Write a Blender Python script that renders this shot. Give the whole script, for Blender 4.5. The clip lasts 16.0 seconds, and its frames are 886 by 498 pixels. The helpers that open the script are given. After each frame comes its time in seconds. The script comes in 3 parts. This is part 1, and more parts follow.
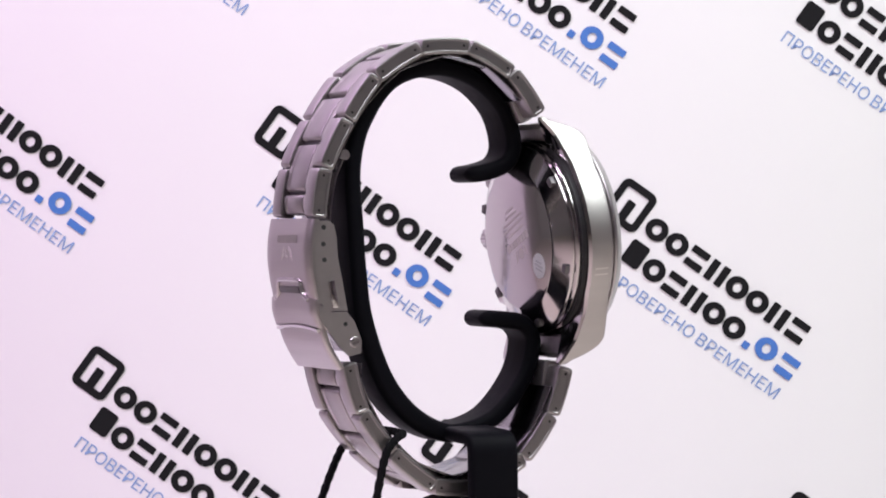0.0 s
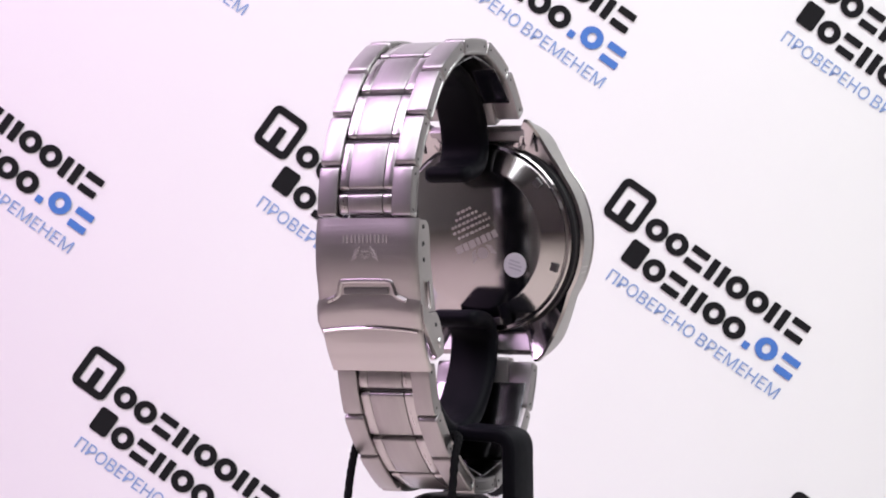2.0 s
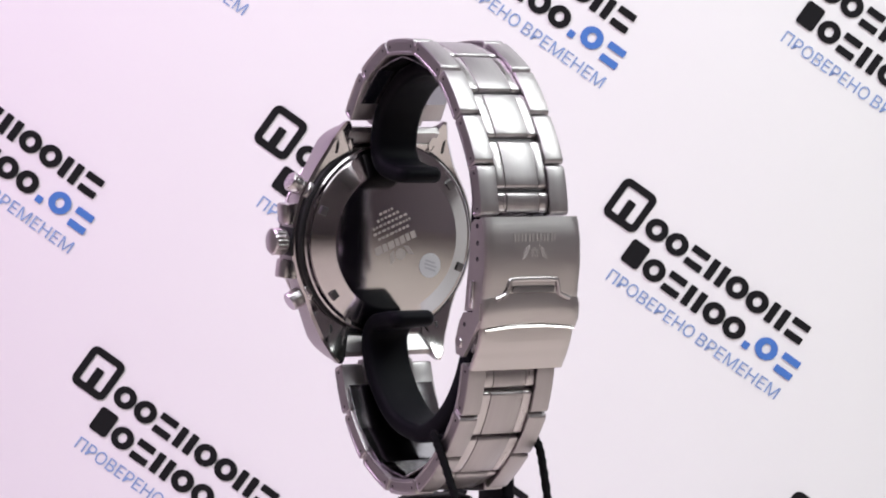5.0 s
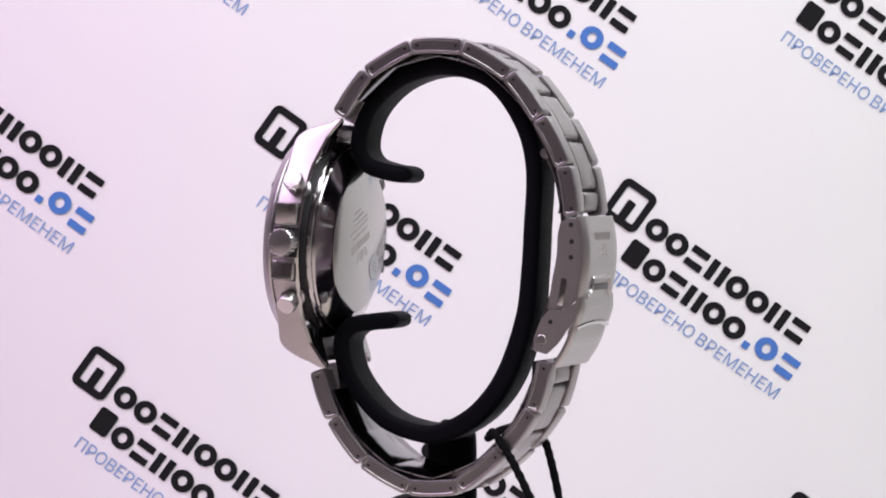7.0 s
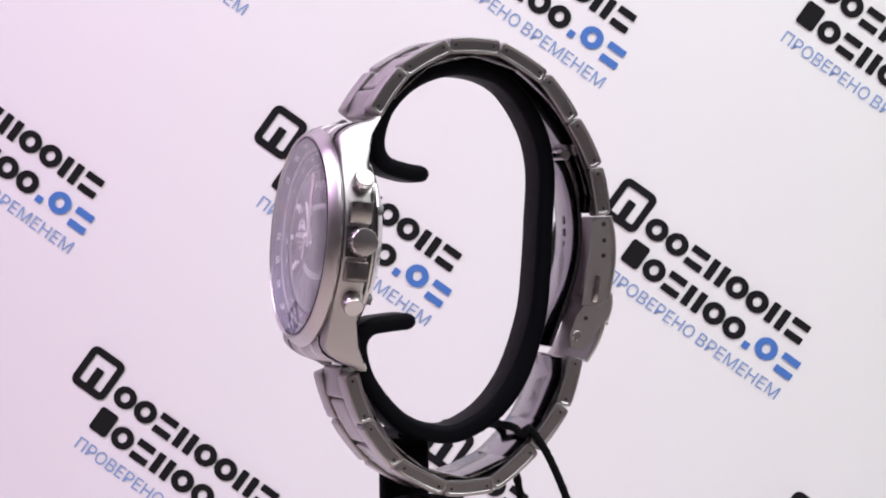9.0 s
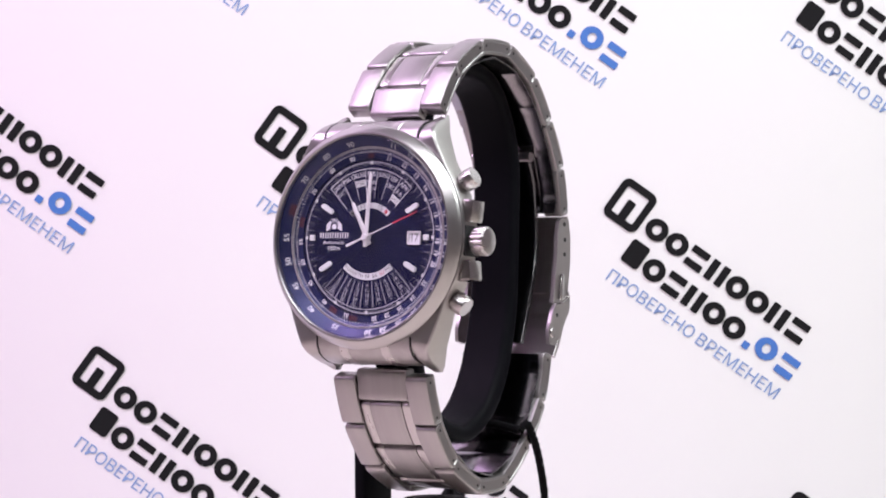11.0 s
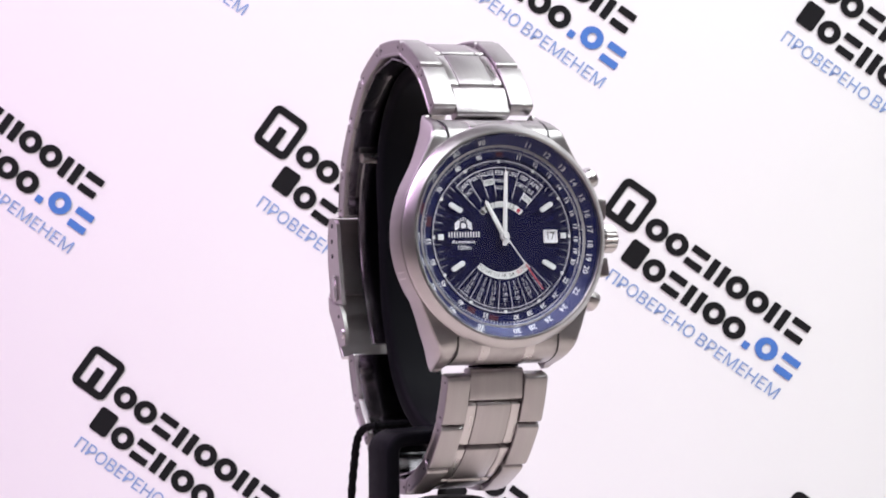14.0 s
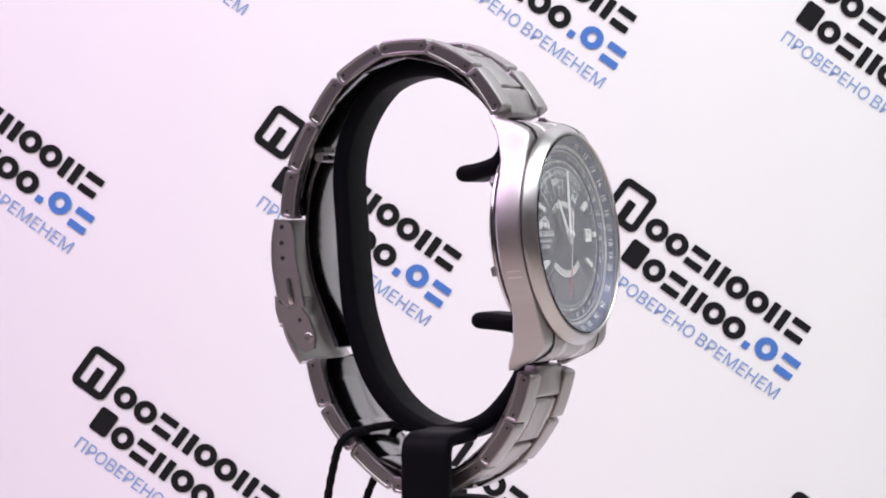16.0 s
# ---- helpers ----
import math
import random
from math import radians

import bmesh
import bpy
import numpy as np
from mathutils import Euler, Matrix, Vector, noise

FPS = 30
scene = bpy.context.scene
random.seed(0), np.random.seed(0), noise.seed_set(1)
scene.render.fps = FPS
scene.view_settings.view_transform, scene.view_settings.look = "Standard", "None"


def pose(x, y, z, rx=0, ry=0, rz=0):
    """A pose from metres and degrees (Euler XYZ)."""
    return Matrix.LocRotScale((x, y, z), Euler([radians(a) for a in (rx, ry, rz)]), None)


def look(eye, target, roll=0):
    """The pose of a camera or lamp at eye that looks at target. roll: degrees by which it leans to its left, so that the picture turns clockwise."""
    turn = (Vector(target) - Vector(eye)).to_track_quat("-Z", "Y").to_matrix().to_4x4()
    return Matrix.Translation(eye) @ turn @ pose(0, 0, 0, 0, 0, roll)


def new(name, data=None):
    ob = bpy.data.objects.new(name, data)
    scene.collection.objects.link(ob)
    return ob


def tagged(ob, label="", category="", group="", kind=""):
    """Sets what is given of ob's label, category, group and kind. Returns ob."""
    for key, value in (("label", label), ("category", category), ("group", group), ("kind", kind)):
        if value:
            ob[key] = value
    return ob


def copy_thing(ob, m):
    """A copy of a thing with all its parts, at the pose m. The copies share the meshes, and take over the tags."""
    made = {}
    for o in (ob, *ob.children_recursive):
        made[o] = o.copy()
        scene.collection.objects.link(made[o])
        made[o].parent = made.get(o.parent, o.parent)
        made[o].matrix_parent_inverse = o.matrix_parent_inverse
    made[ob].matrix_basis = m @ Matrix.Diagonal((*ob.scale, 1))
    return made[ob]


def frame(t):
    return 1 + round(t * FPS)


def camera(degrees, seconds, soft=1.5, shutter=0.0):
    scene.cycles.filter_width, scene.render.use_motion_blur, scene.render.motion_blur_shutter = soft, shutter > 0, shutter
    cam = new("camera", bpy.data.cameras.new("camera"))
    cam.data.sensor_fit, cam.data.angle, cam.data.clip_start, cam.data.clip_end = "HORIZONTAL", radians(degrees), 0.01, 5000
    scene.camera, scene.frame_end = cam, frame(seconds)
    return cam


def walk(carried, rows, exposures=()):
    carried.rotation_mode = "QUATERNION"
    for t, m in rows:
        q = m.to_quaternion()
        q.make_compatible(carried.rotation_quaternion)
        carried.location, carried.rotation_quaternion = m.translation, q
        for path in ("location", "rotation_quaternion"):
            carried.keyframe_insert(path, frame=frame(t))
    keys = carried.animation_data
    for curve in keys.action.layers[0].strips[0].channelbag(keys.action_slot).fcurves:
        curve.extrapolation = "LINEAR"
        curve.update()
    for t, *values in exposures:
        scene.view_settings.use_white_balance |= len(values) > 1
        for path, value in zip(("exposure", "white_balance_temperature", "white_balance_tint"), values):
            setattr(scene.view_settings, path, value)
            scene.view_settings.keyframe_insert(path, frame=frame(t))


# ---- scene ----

# ---------- camera: still, long lens ----------
CAM_Y = -0.5778
cam = camera(17.83, 16.0, soft=1.95)
eye = (0.0003, CAM_Y, 0.0)
aim = (0.0003, 0.0, CAM_Y * math.tan(radians(0.78)))
walk(cam, [(0, look(eye, aim, -0.58)), (16.0, look(eye, aim, -0.58))],
     exposures=[(0.0, 0.05), (0.5, 0.12), (1.0, 0.19), (1.5, 0.22), (2.0, 0.11), (2.5, 0.0), (3.0, -0.16), (3.5, -0.22), (4.0, -0.07), (6.5, 0.03), (7.0, -0.06),
                (8.0, -0.18), (8.5, -0.14), (9.0, -0.09), (11.5, 0.17), (12.0, 0.02), (12.5, -0.05), (13.5, 0.05), (14.0, 0.17), (14.5, 0.25), (15.5, 0.24), (16.0, 0.06)])

# ---------- light ----------
world = bpy.data.worlds.new("room_air")
world.use_nodes = True
world.node_tree.nodes["Background"].inputs[0].default_value = (0.9, 0.93, 1.0, 1)
world.node_tree.nodes["Background"].inputs[1].default_value = 0.03
scene.world = world


def area_lamp(name, place, target, sx, sy, watts, colour):
    data = bpy.data.lights.new(name, "AREA")
    data.shape, data.size, data.size_y, data.energy, data.color = "RECTANGLE", sx, sy, watts, colour
    ob = new(name, data)
    ob.matrix_world = look(place, target)
    return ob


area_lamp("ceiling_lamp", (0.02, -0.33, 0.62), (0, 0.12, -0.10), 0.72, 0.46, 4.75, (0.95, 0.94, 1.0))
# two unseen fill lights, added to brighten the banner and tint its left pink
area_lamp("left_banner_fill", (-0.52, -0.08, 0.56), (-0.10, 0.22, -0.02), 0.36, 0.48, 4.5, (0.94, 0.65, 1.0))
area_lamp("right_banner_fill", (0.52, -0.08, 0.56), (0.10, 0.22, -0.02), 0.36, 0.48, 4.3, (0.92, 0.99, 0.97))


# ---------- materials ----------
def material(name, colour, rough=0.5, metal=0.0, **more):
    mat = bpy.data.materials.new(name)
    mat.use_nodes = True
    b = mat.node_tree.nodes["Principled BSDF"]
    b.inputs["Base Color"].default_value = (*colour, 1)
    b.inputs["Roughness"].default_value, b.inputs["Metallic"].default_value = rough, metal
    for key, value in more.items():
        b.inputs[key.replace("_", " ")].default_value = value
    return mat


def noise_on(mat, scale, stretch, low, high, bump=0.0, tint=0.0, detail=3.0):
    """Grain: a noise, stretched along the local axes, that drives roughness, fine relief and a little colour."""
    t = mat.node_tree
    b = t.nodes["Principled BSDF"]
    co, mp, nz, mr = (t.nodes.new(k) for k in ("ShaderNodeTexCoord", "ShaderNodeMapping", "ShaderNodeTexNoise", "ShaderNodeMapRange"))
    mp.inputs["Scale"].default_value = stretch
    nz.inputs["Scale"].default_value, nz.inputs["Detail"].default_value = scale, detail
    mr.inputs["To Min"].default_value, mr.inputs["To Max"].default_value = low, high
    t.links.new(co.outputs["Object"], mp.inputs["Vector"])
    t.links.new(mp.outputs["Vector"], nz.inputs["Vector"])
    t.links.new(nz.outputs["Fac"], mr.inputs["Value"])
    t.links.new(mr.outputs["Result"], b.inputs["Roughness"])
    if bump:
        bp = t.nodes.new("ShaderNodeBump")
        bp.inputs["Strength"].default_value, bp.inputs["Distance"].default_value = bump, 0.0001
        t.links.new(nz.outputs["Fac"], bp.inputs["Height"])
        t.links.new(bp.outputs["Normal"], b.inputs["Normal"])
    if tint:
        base = b.inputs["Base Color"].default_value[:3]
        mx = t.nodes.new("ShaderNodeMix")
        mx.data_type = "RGBA"
        mx.inputs["A"].default_value = (*[c * (1 - tint) for c in base], 1)
        mx.inputs["B"].default_value = (*[min(1, c * (1 + tint)) for c in base], 1)
        big = t.nodes.new("ShaderNodeTexNoise")
        big.inputs["Scale"].default_value = scale * 0.15
        t.links.new(mp.outputs["Vector"], big.inputs["Vector"])
        t.links.new(big.outputs["Fac"], mx.inputs["Factor"])
        t.links.new(mx.outputs["Result"], b.inputs["Base Color"])
    return mat


STEEL = (0.40, 0.378, 0.385)
brushed = noise_on(material("brushed_steel", STEEL, 0.39, 1.0), 600, (6, 0.12, 6), 0.31, 0.50, 0.45, 0.14)
brushed_clasp = noise_on(material("brushed_clasp_steel", (0.50, 0.475, 0.475), 0.36, 1.0), 600, (0.15, 5, 5), 0.28, 0.44, 0.2, 0.08)
brushed_case = noise_on(material("brushed_case_steel", (0.41, 0.39, 0.395), 0.34, 1.0), 600, (0.2, 5, 5), 0.28, 0.44, 0.15, 0.06)
flank_steel = noise_on(material("satin_flank_steel", (0.42, 0.40, 0.395), 0.42, 1.0), 600, (5, 0.2, 5), 0.36, 0.48, 0.06, 0.06)
polished = noise_on(material("polished_steel", (0.66, 0.64, 0.64), 0.09, 1.0), 300, (1, 1, 1), 0.05, 0.15, 0.0, 0.03)
mirror_back = noise_on(material("polished_case_back", (0.50, 0.48, 0.48), 0.1, 1.0), 160, (1, 1, 1), 0.06, 0.16, 0.0, 0.05)
# same polished steel, darkened: the black cuff's reflection is put into the colour
shaded_inner_steel = noise_on(material("shaded_inner_link_steel", (0.26, 0.25, 0.265), 0.12, 1.0), 400, (1, 1, 1), 0.08, 0.18, 0.0, 0.08)
link_flank = noise_on(material("satin_link_flank", (0.36, 0.34, 0.345), 0.3, 1.0), 400, (1, 0.4, 1), 0.26, 0.38, 0.05, 0.08)
# bracelet steel darkened in its colour, standing in for shade in gaps and recesses
shaded_steel = material("dark_shaded_steel", (0.16, 0.155, 0.16), 0.45, 1.0)
engraved = material("engraved_steel", (0.58, 0.555, 0.545), 0.5, 1.0)
dark_hole = material("dark_hole", (0.01, 0.01, 0.012), 0.6)
rubber = noise_on(material("black_rubber", (0.004, 0.004, 0.006), 0.5, Specular_IOR_Level=0.05), 500, (1, 1, 1), 0.46, 0.62, 0.08, 0.2)
cord_black = noise_on(material("black_cord", (0.005, 0.005, 0.006), 0.8, Specular_IOR_Level=0.08), 900, (1, 1, 1), 0.7, 0.9, 0.4)
navy = material("navy_sunray_dial", (0.0055, 0.0070, 0.046), 0.3, 0.55, Coat_Weight=0.2)
navy_ring = material("navy_scale_ring", (0.008, 0.012, 0.072), 0.3, 0.4)
print_white = material("white_print", (0.62, 0.62, 0.66), 0.5)
print_grey = material("grey_print", (0.45, 0.45, 0.50), 0.5)
print_red = material("red_print", (0.42, 0.02, 0.05), 0.5)
dim_red = material("dim_red_print", (0.055, 0.006, 0.022), 0.5)
satin = noise_on(material("satin_steel", (0.52, 0.495, 0.50), 0.22, 1.0), 500, (1, 0.3, 1), 0.22, 0.36, 0.05, 0.04)
print_black = material("black_print", (0.02, 0.02, 0.02), 0.5)
lume = material("lume", (0.52, 0.53, 0.54), 0.6)
hand_steel = material("hand_steel", (0.72, 0.71, 0.72), 0.4, 0.45)
glass = material("watch_glass", (1, 1, 1), 0.0, 0.0, Transmission_Weight=1.0, IOR=1.45)
paper = noise_on(material("banner_paper", (0.80, 0.79, 0.80), 0.6), 60, (1, 1, 1), 0.52, 0.68, 0.02, 0.012)
ink_black = noise_on(material("banner_black_ink", (0.008, 0.008, 0.009), 0.7, Specular_IOR_Level=0.15), 80, (1, 1, 1), 0.6, 0.75)
ink_blue = noise_on(material("banner_blue_ink", (0.055, 0.17, 0.50), 0.5), 80, (1, 1, 1), 0.6, 0.75)
ink_pale = noise_on(material("banner_pale_blue_ink", (0.22, 0.33, 0.58), 0.5), 80, (1, 1, 1), 0.6, 0.75)
table_mat = noise_on(material("cream_table", (0.67, 0.61, 0.53), 0.5), 14, (1, 6, 1), 0.4, 0.6, 0.05, 0.1)
wall_mat = noise_on(material("room_wall_paint", (0.52, 0.50, 0.50), 0.8), 8, (1, 1, 1), 0.7, 0.9, 0.02, 0.05)
ceil_mat = noise_on(material("room_ceiling_paint", (0.34, 0.325, 0.325), 0.8), 8, (1, 1, 1), 0.7, 0.9, 0.02, 0.05)

# sunray on the dial: faint fine rays of gloss round its centre
t = navy.node_tree
co, gr, mul, wv, mr = (t.nodes.new(k) for k in ("ShaderNodeTexCoord", "ShaderNodeTexGradient", "ShaderNodeMath", "ShaderNodeTexNoise", "ShaderNodeMapRange"))
gr.gradient_type, mul.operation, wv.noise_dimensions = "RADIAL", "MULTIPLY", "1D"
mul.inputs[1].default_value = 260
wv.inputs["Scale"].default_value = 1.0
mr.inputs["To Min"].default_value, mr.inputs["To Max"].default_value = 0.22, 0.38
t.links.new(co.outputs["Object"], gr.inputs["Vector"])
t.links.new(gr.outputs["Fac"], mul.inputs[0])
t.links.new(mul.outputs[0], wv.inputs["W"])
t.links.new(wv.outputs["Fac"], mr.inputs["Value"])
t.links.new(mr.outputs["Result"], t.nodes["Principled BSDF"].inputs["Roughness"])

MM = 0.001


# ---------- mesh helpers (millimetres in, metres out) ----------
def finish(name, bm, mat, parent=None, label="", smooth=True, matrix=None, unit=MM):
    me = bpy.data.meshes.new(name)
    bmesh.ops.recalc_face_normals(bm, faces=bm.faces)
    bm.to_mesh(me)
    bm.free()
    me.transform(Matrix.Scale(unit, 4))
    me.materials.append(mat)
    if smooth:
        for p in me.polygons:
            p.use_smooth = True
        me.set_sharp_from_angle(angle=radians(32))
    ob = new(name, me)
    if parent is not None:
        ob.parent = parent
    if matrix is not None:
        m = matrix.copy()
        m.translation = m.translation * MM
        ob.matrix_basis = m
    return tagged(ob, label) if label else ob


def part(name, bm, mat, parent, label="", smooth=True, matrix=None):
    return finish(name, bm, mat, parent, label, smooth, matrix)


def shared(name, src, parent, matrix):
    ob = new(name, src.data)
    ob.parent = parent
    m = matrix.copy()
    m.translation = m.translation * MM
    ob.matrix_basis = m
    return ob


def block(bm, sx, sy, sz, bevel=0.0, m=Matrix(), seg=2):
    """A bevelled box centred on m."""
    r = bmesh.ops.create_cube(bm, size=1.0)
    bmesh.ops.scale(bm, vec=(sx, sy, sz), verts=r["verts"])
    verts = r["verts"]
    if bevel:
        edges = list({e for v in verts for e in v.link_edges})
        out = bmesh.ops.bevel(bm, geom=edges, offset=bevel, segments=seg, affect="EDGES", profile=0.6)
        verts = list({v for f in out["faces"] for v in f.verts} | {v for v in verts if v.is_valid})
    bmesh.ops.transform(bm, matrix=m, verts=verts)
    return verts


def lathe(bm, profile, n=96, m=Matrix(), close=False):
    """Turn (radius, height) pairs round the z axis."""
    rings = []
    for r, h in profile:
        if r < 1e-6:
            rings.append([bm.verts.new(m @ Vector((0, 0, h)))])
        else:
            rings.append([bm.verts.new(m @ Vector((r * math.cos(2 * math.pi * k / n), r * math.sin(2 * math.pi * k / n), h))) for k in range(n)])
    pairs = list(zip(rings, rings[1:])) + ([(rings[-1], rings[0])] if close else [])
    for a, b in pairs:
        for k in range(n):
            j = (k + 1) % n
            if len(a) == 1 and len(b) > 1:
                bm.faces.new((a[0], b[k], b[j]))
            elif len(b) == 1 and len(a) > 1:
                bm.faces.new((a[k], a[j], b[0]))
            elif len(a) > 1:
                bm.faces.new((a[k], a[j], b[j], b[k]))


def tube(bm, path, radius, n=8, wave=0.0):
    """A round cord along a path of points."""
    rings = []
    for i, p in enumerate(path):
        d = (path[min(i + 1, len(path) - 1)] - path[max(i - 1, 0)]).normalized()
        a = d.orthogonal().normalized() if not rings else (last - d * last.dot(d)).normalized()
        last = a
        b = d.cross(a)
        rings.append([bm.verts.new(p + (a * math.cos(2 * math.pi * k / n) + b * math.sin(2 * math.pi * k / n)) * radius * (1 + wave * math.sin(2 * (2 * math.pi * k / n) + i * 1.1))) for k in range(n)])
    for a, b in zip(rings, rings[1:]):
        for k in range(n):
            bm.faces.new((a[k], a[(k + 1) % n], b[(k + 1) % n], b[k]))
    bm.faces.new(rings[0]), bm.faces.new(rings[-1])


def spline(points, n):
    """A smooth curve through points, n steps to each span."""
    ps = [Vector(p) for p in points]
    ps = [2 * ps[0] - ps[1]] + ps + [2 * ps[-1] - ps[-2]]
    out = []
    for i in range(1, len(ps) - 2):
        p0, p1, p2, p3 = ps[i - 1:i + 3]
        for k in range(n):
            u = k / n
            out.append(0.5 * (2 * p1 + (p2 - p0) * u + (2 * p0 - 5 * p1 + 4 * p2 - p3) * u * u + (3 * p1 - p0 - 3 * p2 + p3) * u ** 3))
    return out + [ps[-2]]


def sweep(bm, path, section, closed_ends=True):
    """Carry a section of (x, out) pairs along a path in the yz plane; out is square to the path, to its left."""
    rings = []
    for i, p in enumerate(path):
        d = (path[min(i + 1, len(path) - 1)] - path[max(i - 1, 0)]).normalized()
        nrm = Vector((0, -d.z, d.y))
        sec = section(i / (len(path) - 1)) if callable(section) else section
        rings.append([bm.verts.new(Vector((x, 0, 0)) + p + nrm * o) for x, o in sec])
    n = len(rings[0])
    for a, b in zip(rings, rings[1:]):
        for k in range(n):
            bm.faces.new((a[k], a[(k + 1) % n], b[(k + 1) % n], b[k]))
    if closed_ends:
        bm.faces.new(rings[0]), bm.faces.new(rings[-1])


def rounded(w, h, r, n=4, cx=0.0, cy=0.0):
    out = []
    for qx, qy, a0 in ((1, 1, 0), (-1, 1, 90), (-1, -1, 180), (1, -1, 270)):
        for k in range(n + 1):
            a = radians(a0 + 90 * k / n)
            out.append((cx + qx * (w / 2 - r) + r * math.cos(a), cy + qy * (h / 2 - r) + r * math.sin(a)))
    return out


def prism(bm, outline, z0, z1, m=Matrix()):
    a = [bm.verts.new(m @ Vector((x, y, z0))) for x, y in outline]
    b = [bm.verts.new(m @ Vector((x, y, z1))) for x, y in outline]
    n = len(a)
    for k in range(n):
        bm.faces.new((a[k], a[(k + 1) % n], b[(k + 1) % n], b[k]))
    bm.faces.new(a[::-1]), bm.faces.new(b)


def band(bm, outer, inner, z0, z1, m=Matrix(), closed=True):
    """A flat ring or arc between two outlines with the same number of points."""
    q = [[bm.verts.new(m @ Vector((x, y, z))) for x, y in o] for o, z in ((outer, z0), (outer, z1), (inner, z1), (inner, z0))]
    n = len(outer)
    for a, b in zip(q, q[1:] + q[:1]):
        for k in range(n if closed else n - 1):
            bm.faces.new((a[k], a[(k + 1) % n], b[(k + 1) % n], b[k]))
    if not closed:
        for k in (0, n - 1):
            bm.faces.new([o[k] for o in q])


def arc(r, a0, a1, n=24, cx=0, cy=0):
    """Points on an arc; angles in degrees clockwise from the top."""
    return [(cx + r * math.sin(radians(a0 + (a1 - a0) * k / n)), cy + r * math.cos(radians(a0 + (a1 - a0) * k / n))) for k in range(n + 1)]


glyphs = {}


def letters(bm, text, size, m, stretch=1.0, bold=0.0):
    """Letters of the built-in font, centred on m, as flat faces."""
    key = (text, bold)
    if key not in glyphs:
        cu = bpy.data.curves.new("lettering", "FONT")
        cu.body, cu.align_x, cu.align_y, cu.resolution_u = text, "CENTER", "CENTER", 3
        cu.offset = bold
        ob = bpy.data.objects.new("lettering", cu)
        scene.collection.objects.link(ob)
        bpy.context.view_layer.update()
        glyphs[key] = bpy.data.meshes.new_from_object(ob.evaluated_get(bpy.context.evaluated_depsgraph_get()))
        bpy.data.objects.remove(ob)
    me = glyphs[key].copy()
    me.transform(m @ Matrix.Diagonal((size * stretch, size, size, 1)))
    bm.from_mesh(me)
    bpy.data.meshes.remove(me)


def flat(x, y, turn=0, z=0.0):
    """A place on a face: x, y, and a clockwise turn in degrees."""
    return Matrix.Translation((x, y, z)) @ Matrix.Rotation(radians(-turn), 4, "Z")


def polar(r, a, z=0.0, turn=0):
    return flat(r * math.sin(radians(a)), r * math.cos(radians(a)), a + turn, z)


# ---------- setting ----------
TABLE_Z, BACK_Y = -0.190, 0.220


def backdrop_sheet():
    bm = bmesh.new()
    prof = [(BACK_Y, 0.40), (BACK_Y, 0.2), (BACK_Y, -0.10)]
    for k in range(9):
        a = radians(90 * k / 8)
        prof.append((BACK_Y - 0.08 + 0.08 * math.cos(a), TABLE_Z + 0.081 - 0.08 * math.sin(a)))
    prof.append((BACK_Y - 0.11, TABLE_Z + 0.001))
    rows = [[bm.verts.new((x, y, z)) for y, z in prof] for x in (-0.36, 0.36)]
    for k in range(len(prof) - 1):
        bm.faces.new((rows[0][k], rows[1][k], rows[1][k + 1], rows[0][k + 1]))
    ob = finish("backdrop", bm, paper, unit=1.0)
    mod = ob.modifiers.new("thickness", "SOLIDIFY")
    mod.thickness, mod.offset = 0.001, 0
    return tagged(ob, "white printed paper banner curving up behind the watch", "backdrop", kind="structure")


def slab(name, x0, x1, y0, y1, z0, z1, mat, label):
    bm = bmesh.new()
    block(bm, x1 - x0, y1 - y0, z1 - z0, 0, Matrix.Translation(((x0 + x1) / 2, (y0 + y1) / 2, (z0 + z1) / 2)))
    return tagged(finish(name, bm, mat, unit=1.0, smooth=False), label, "setting", kind="structure")


backdrop = backdrop_sheet()
slab("floor", -1.5, 1.5, -2.0, 0.6, TABLE_Z - 0.05, TABLE_Z, table_mat, "cream table top under the watch stand")
slab("wall_north", -1.5, 1.5, 0.6, 0.7, TABLE_Z - 0.05, 1.3, wall_mat, "plain painted wall behind the banner")
slab("wall_south", -1.5, 1.5, -2.1, -2.0, TABLE_Z - 0.05, 1.3, wall_mat, "plain painted wall behind the camera")
slab("wall_west", -1.6, -1.5, -2.0, 0.6, TABLE_Z - 0.05, 1.3, wall_mat, "plain painted side wall")
slab("wall_east", 1.5, 1.6, -2.0, 0.6, TABLE_Z - 0.05, 1.3, wall_mat, "plain painted side wall")
slab("ceiling", -1.6, 1.6, -2.1, 0.7, 1.3, 1.35, ceil_mat, "plain painted ceiling")


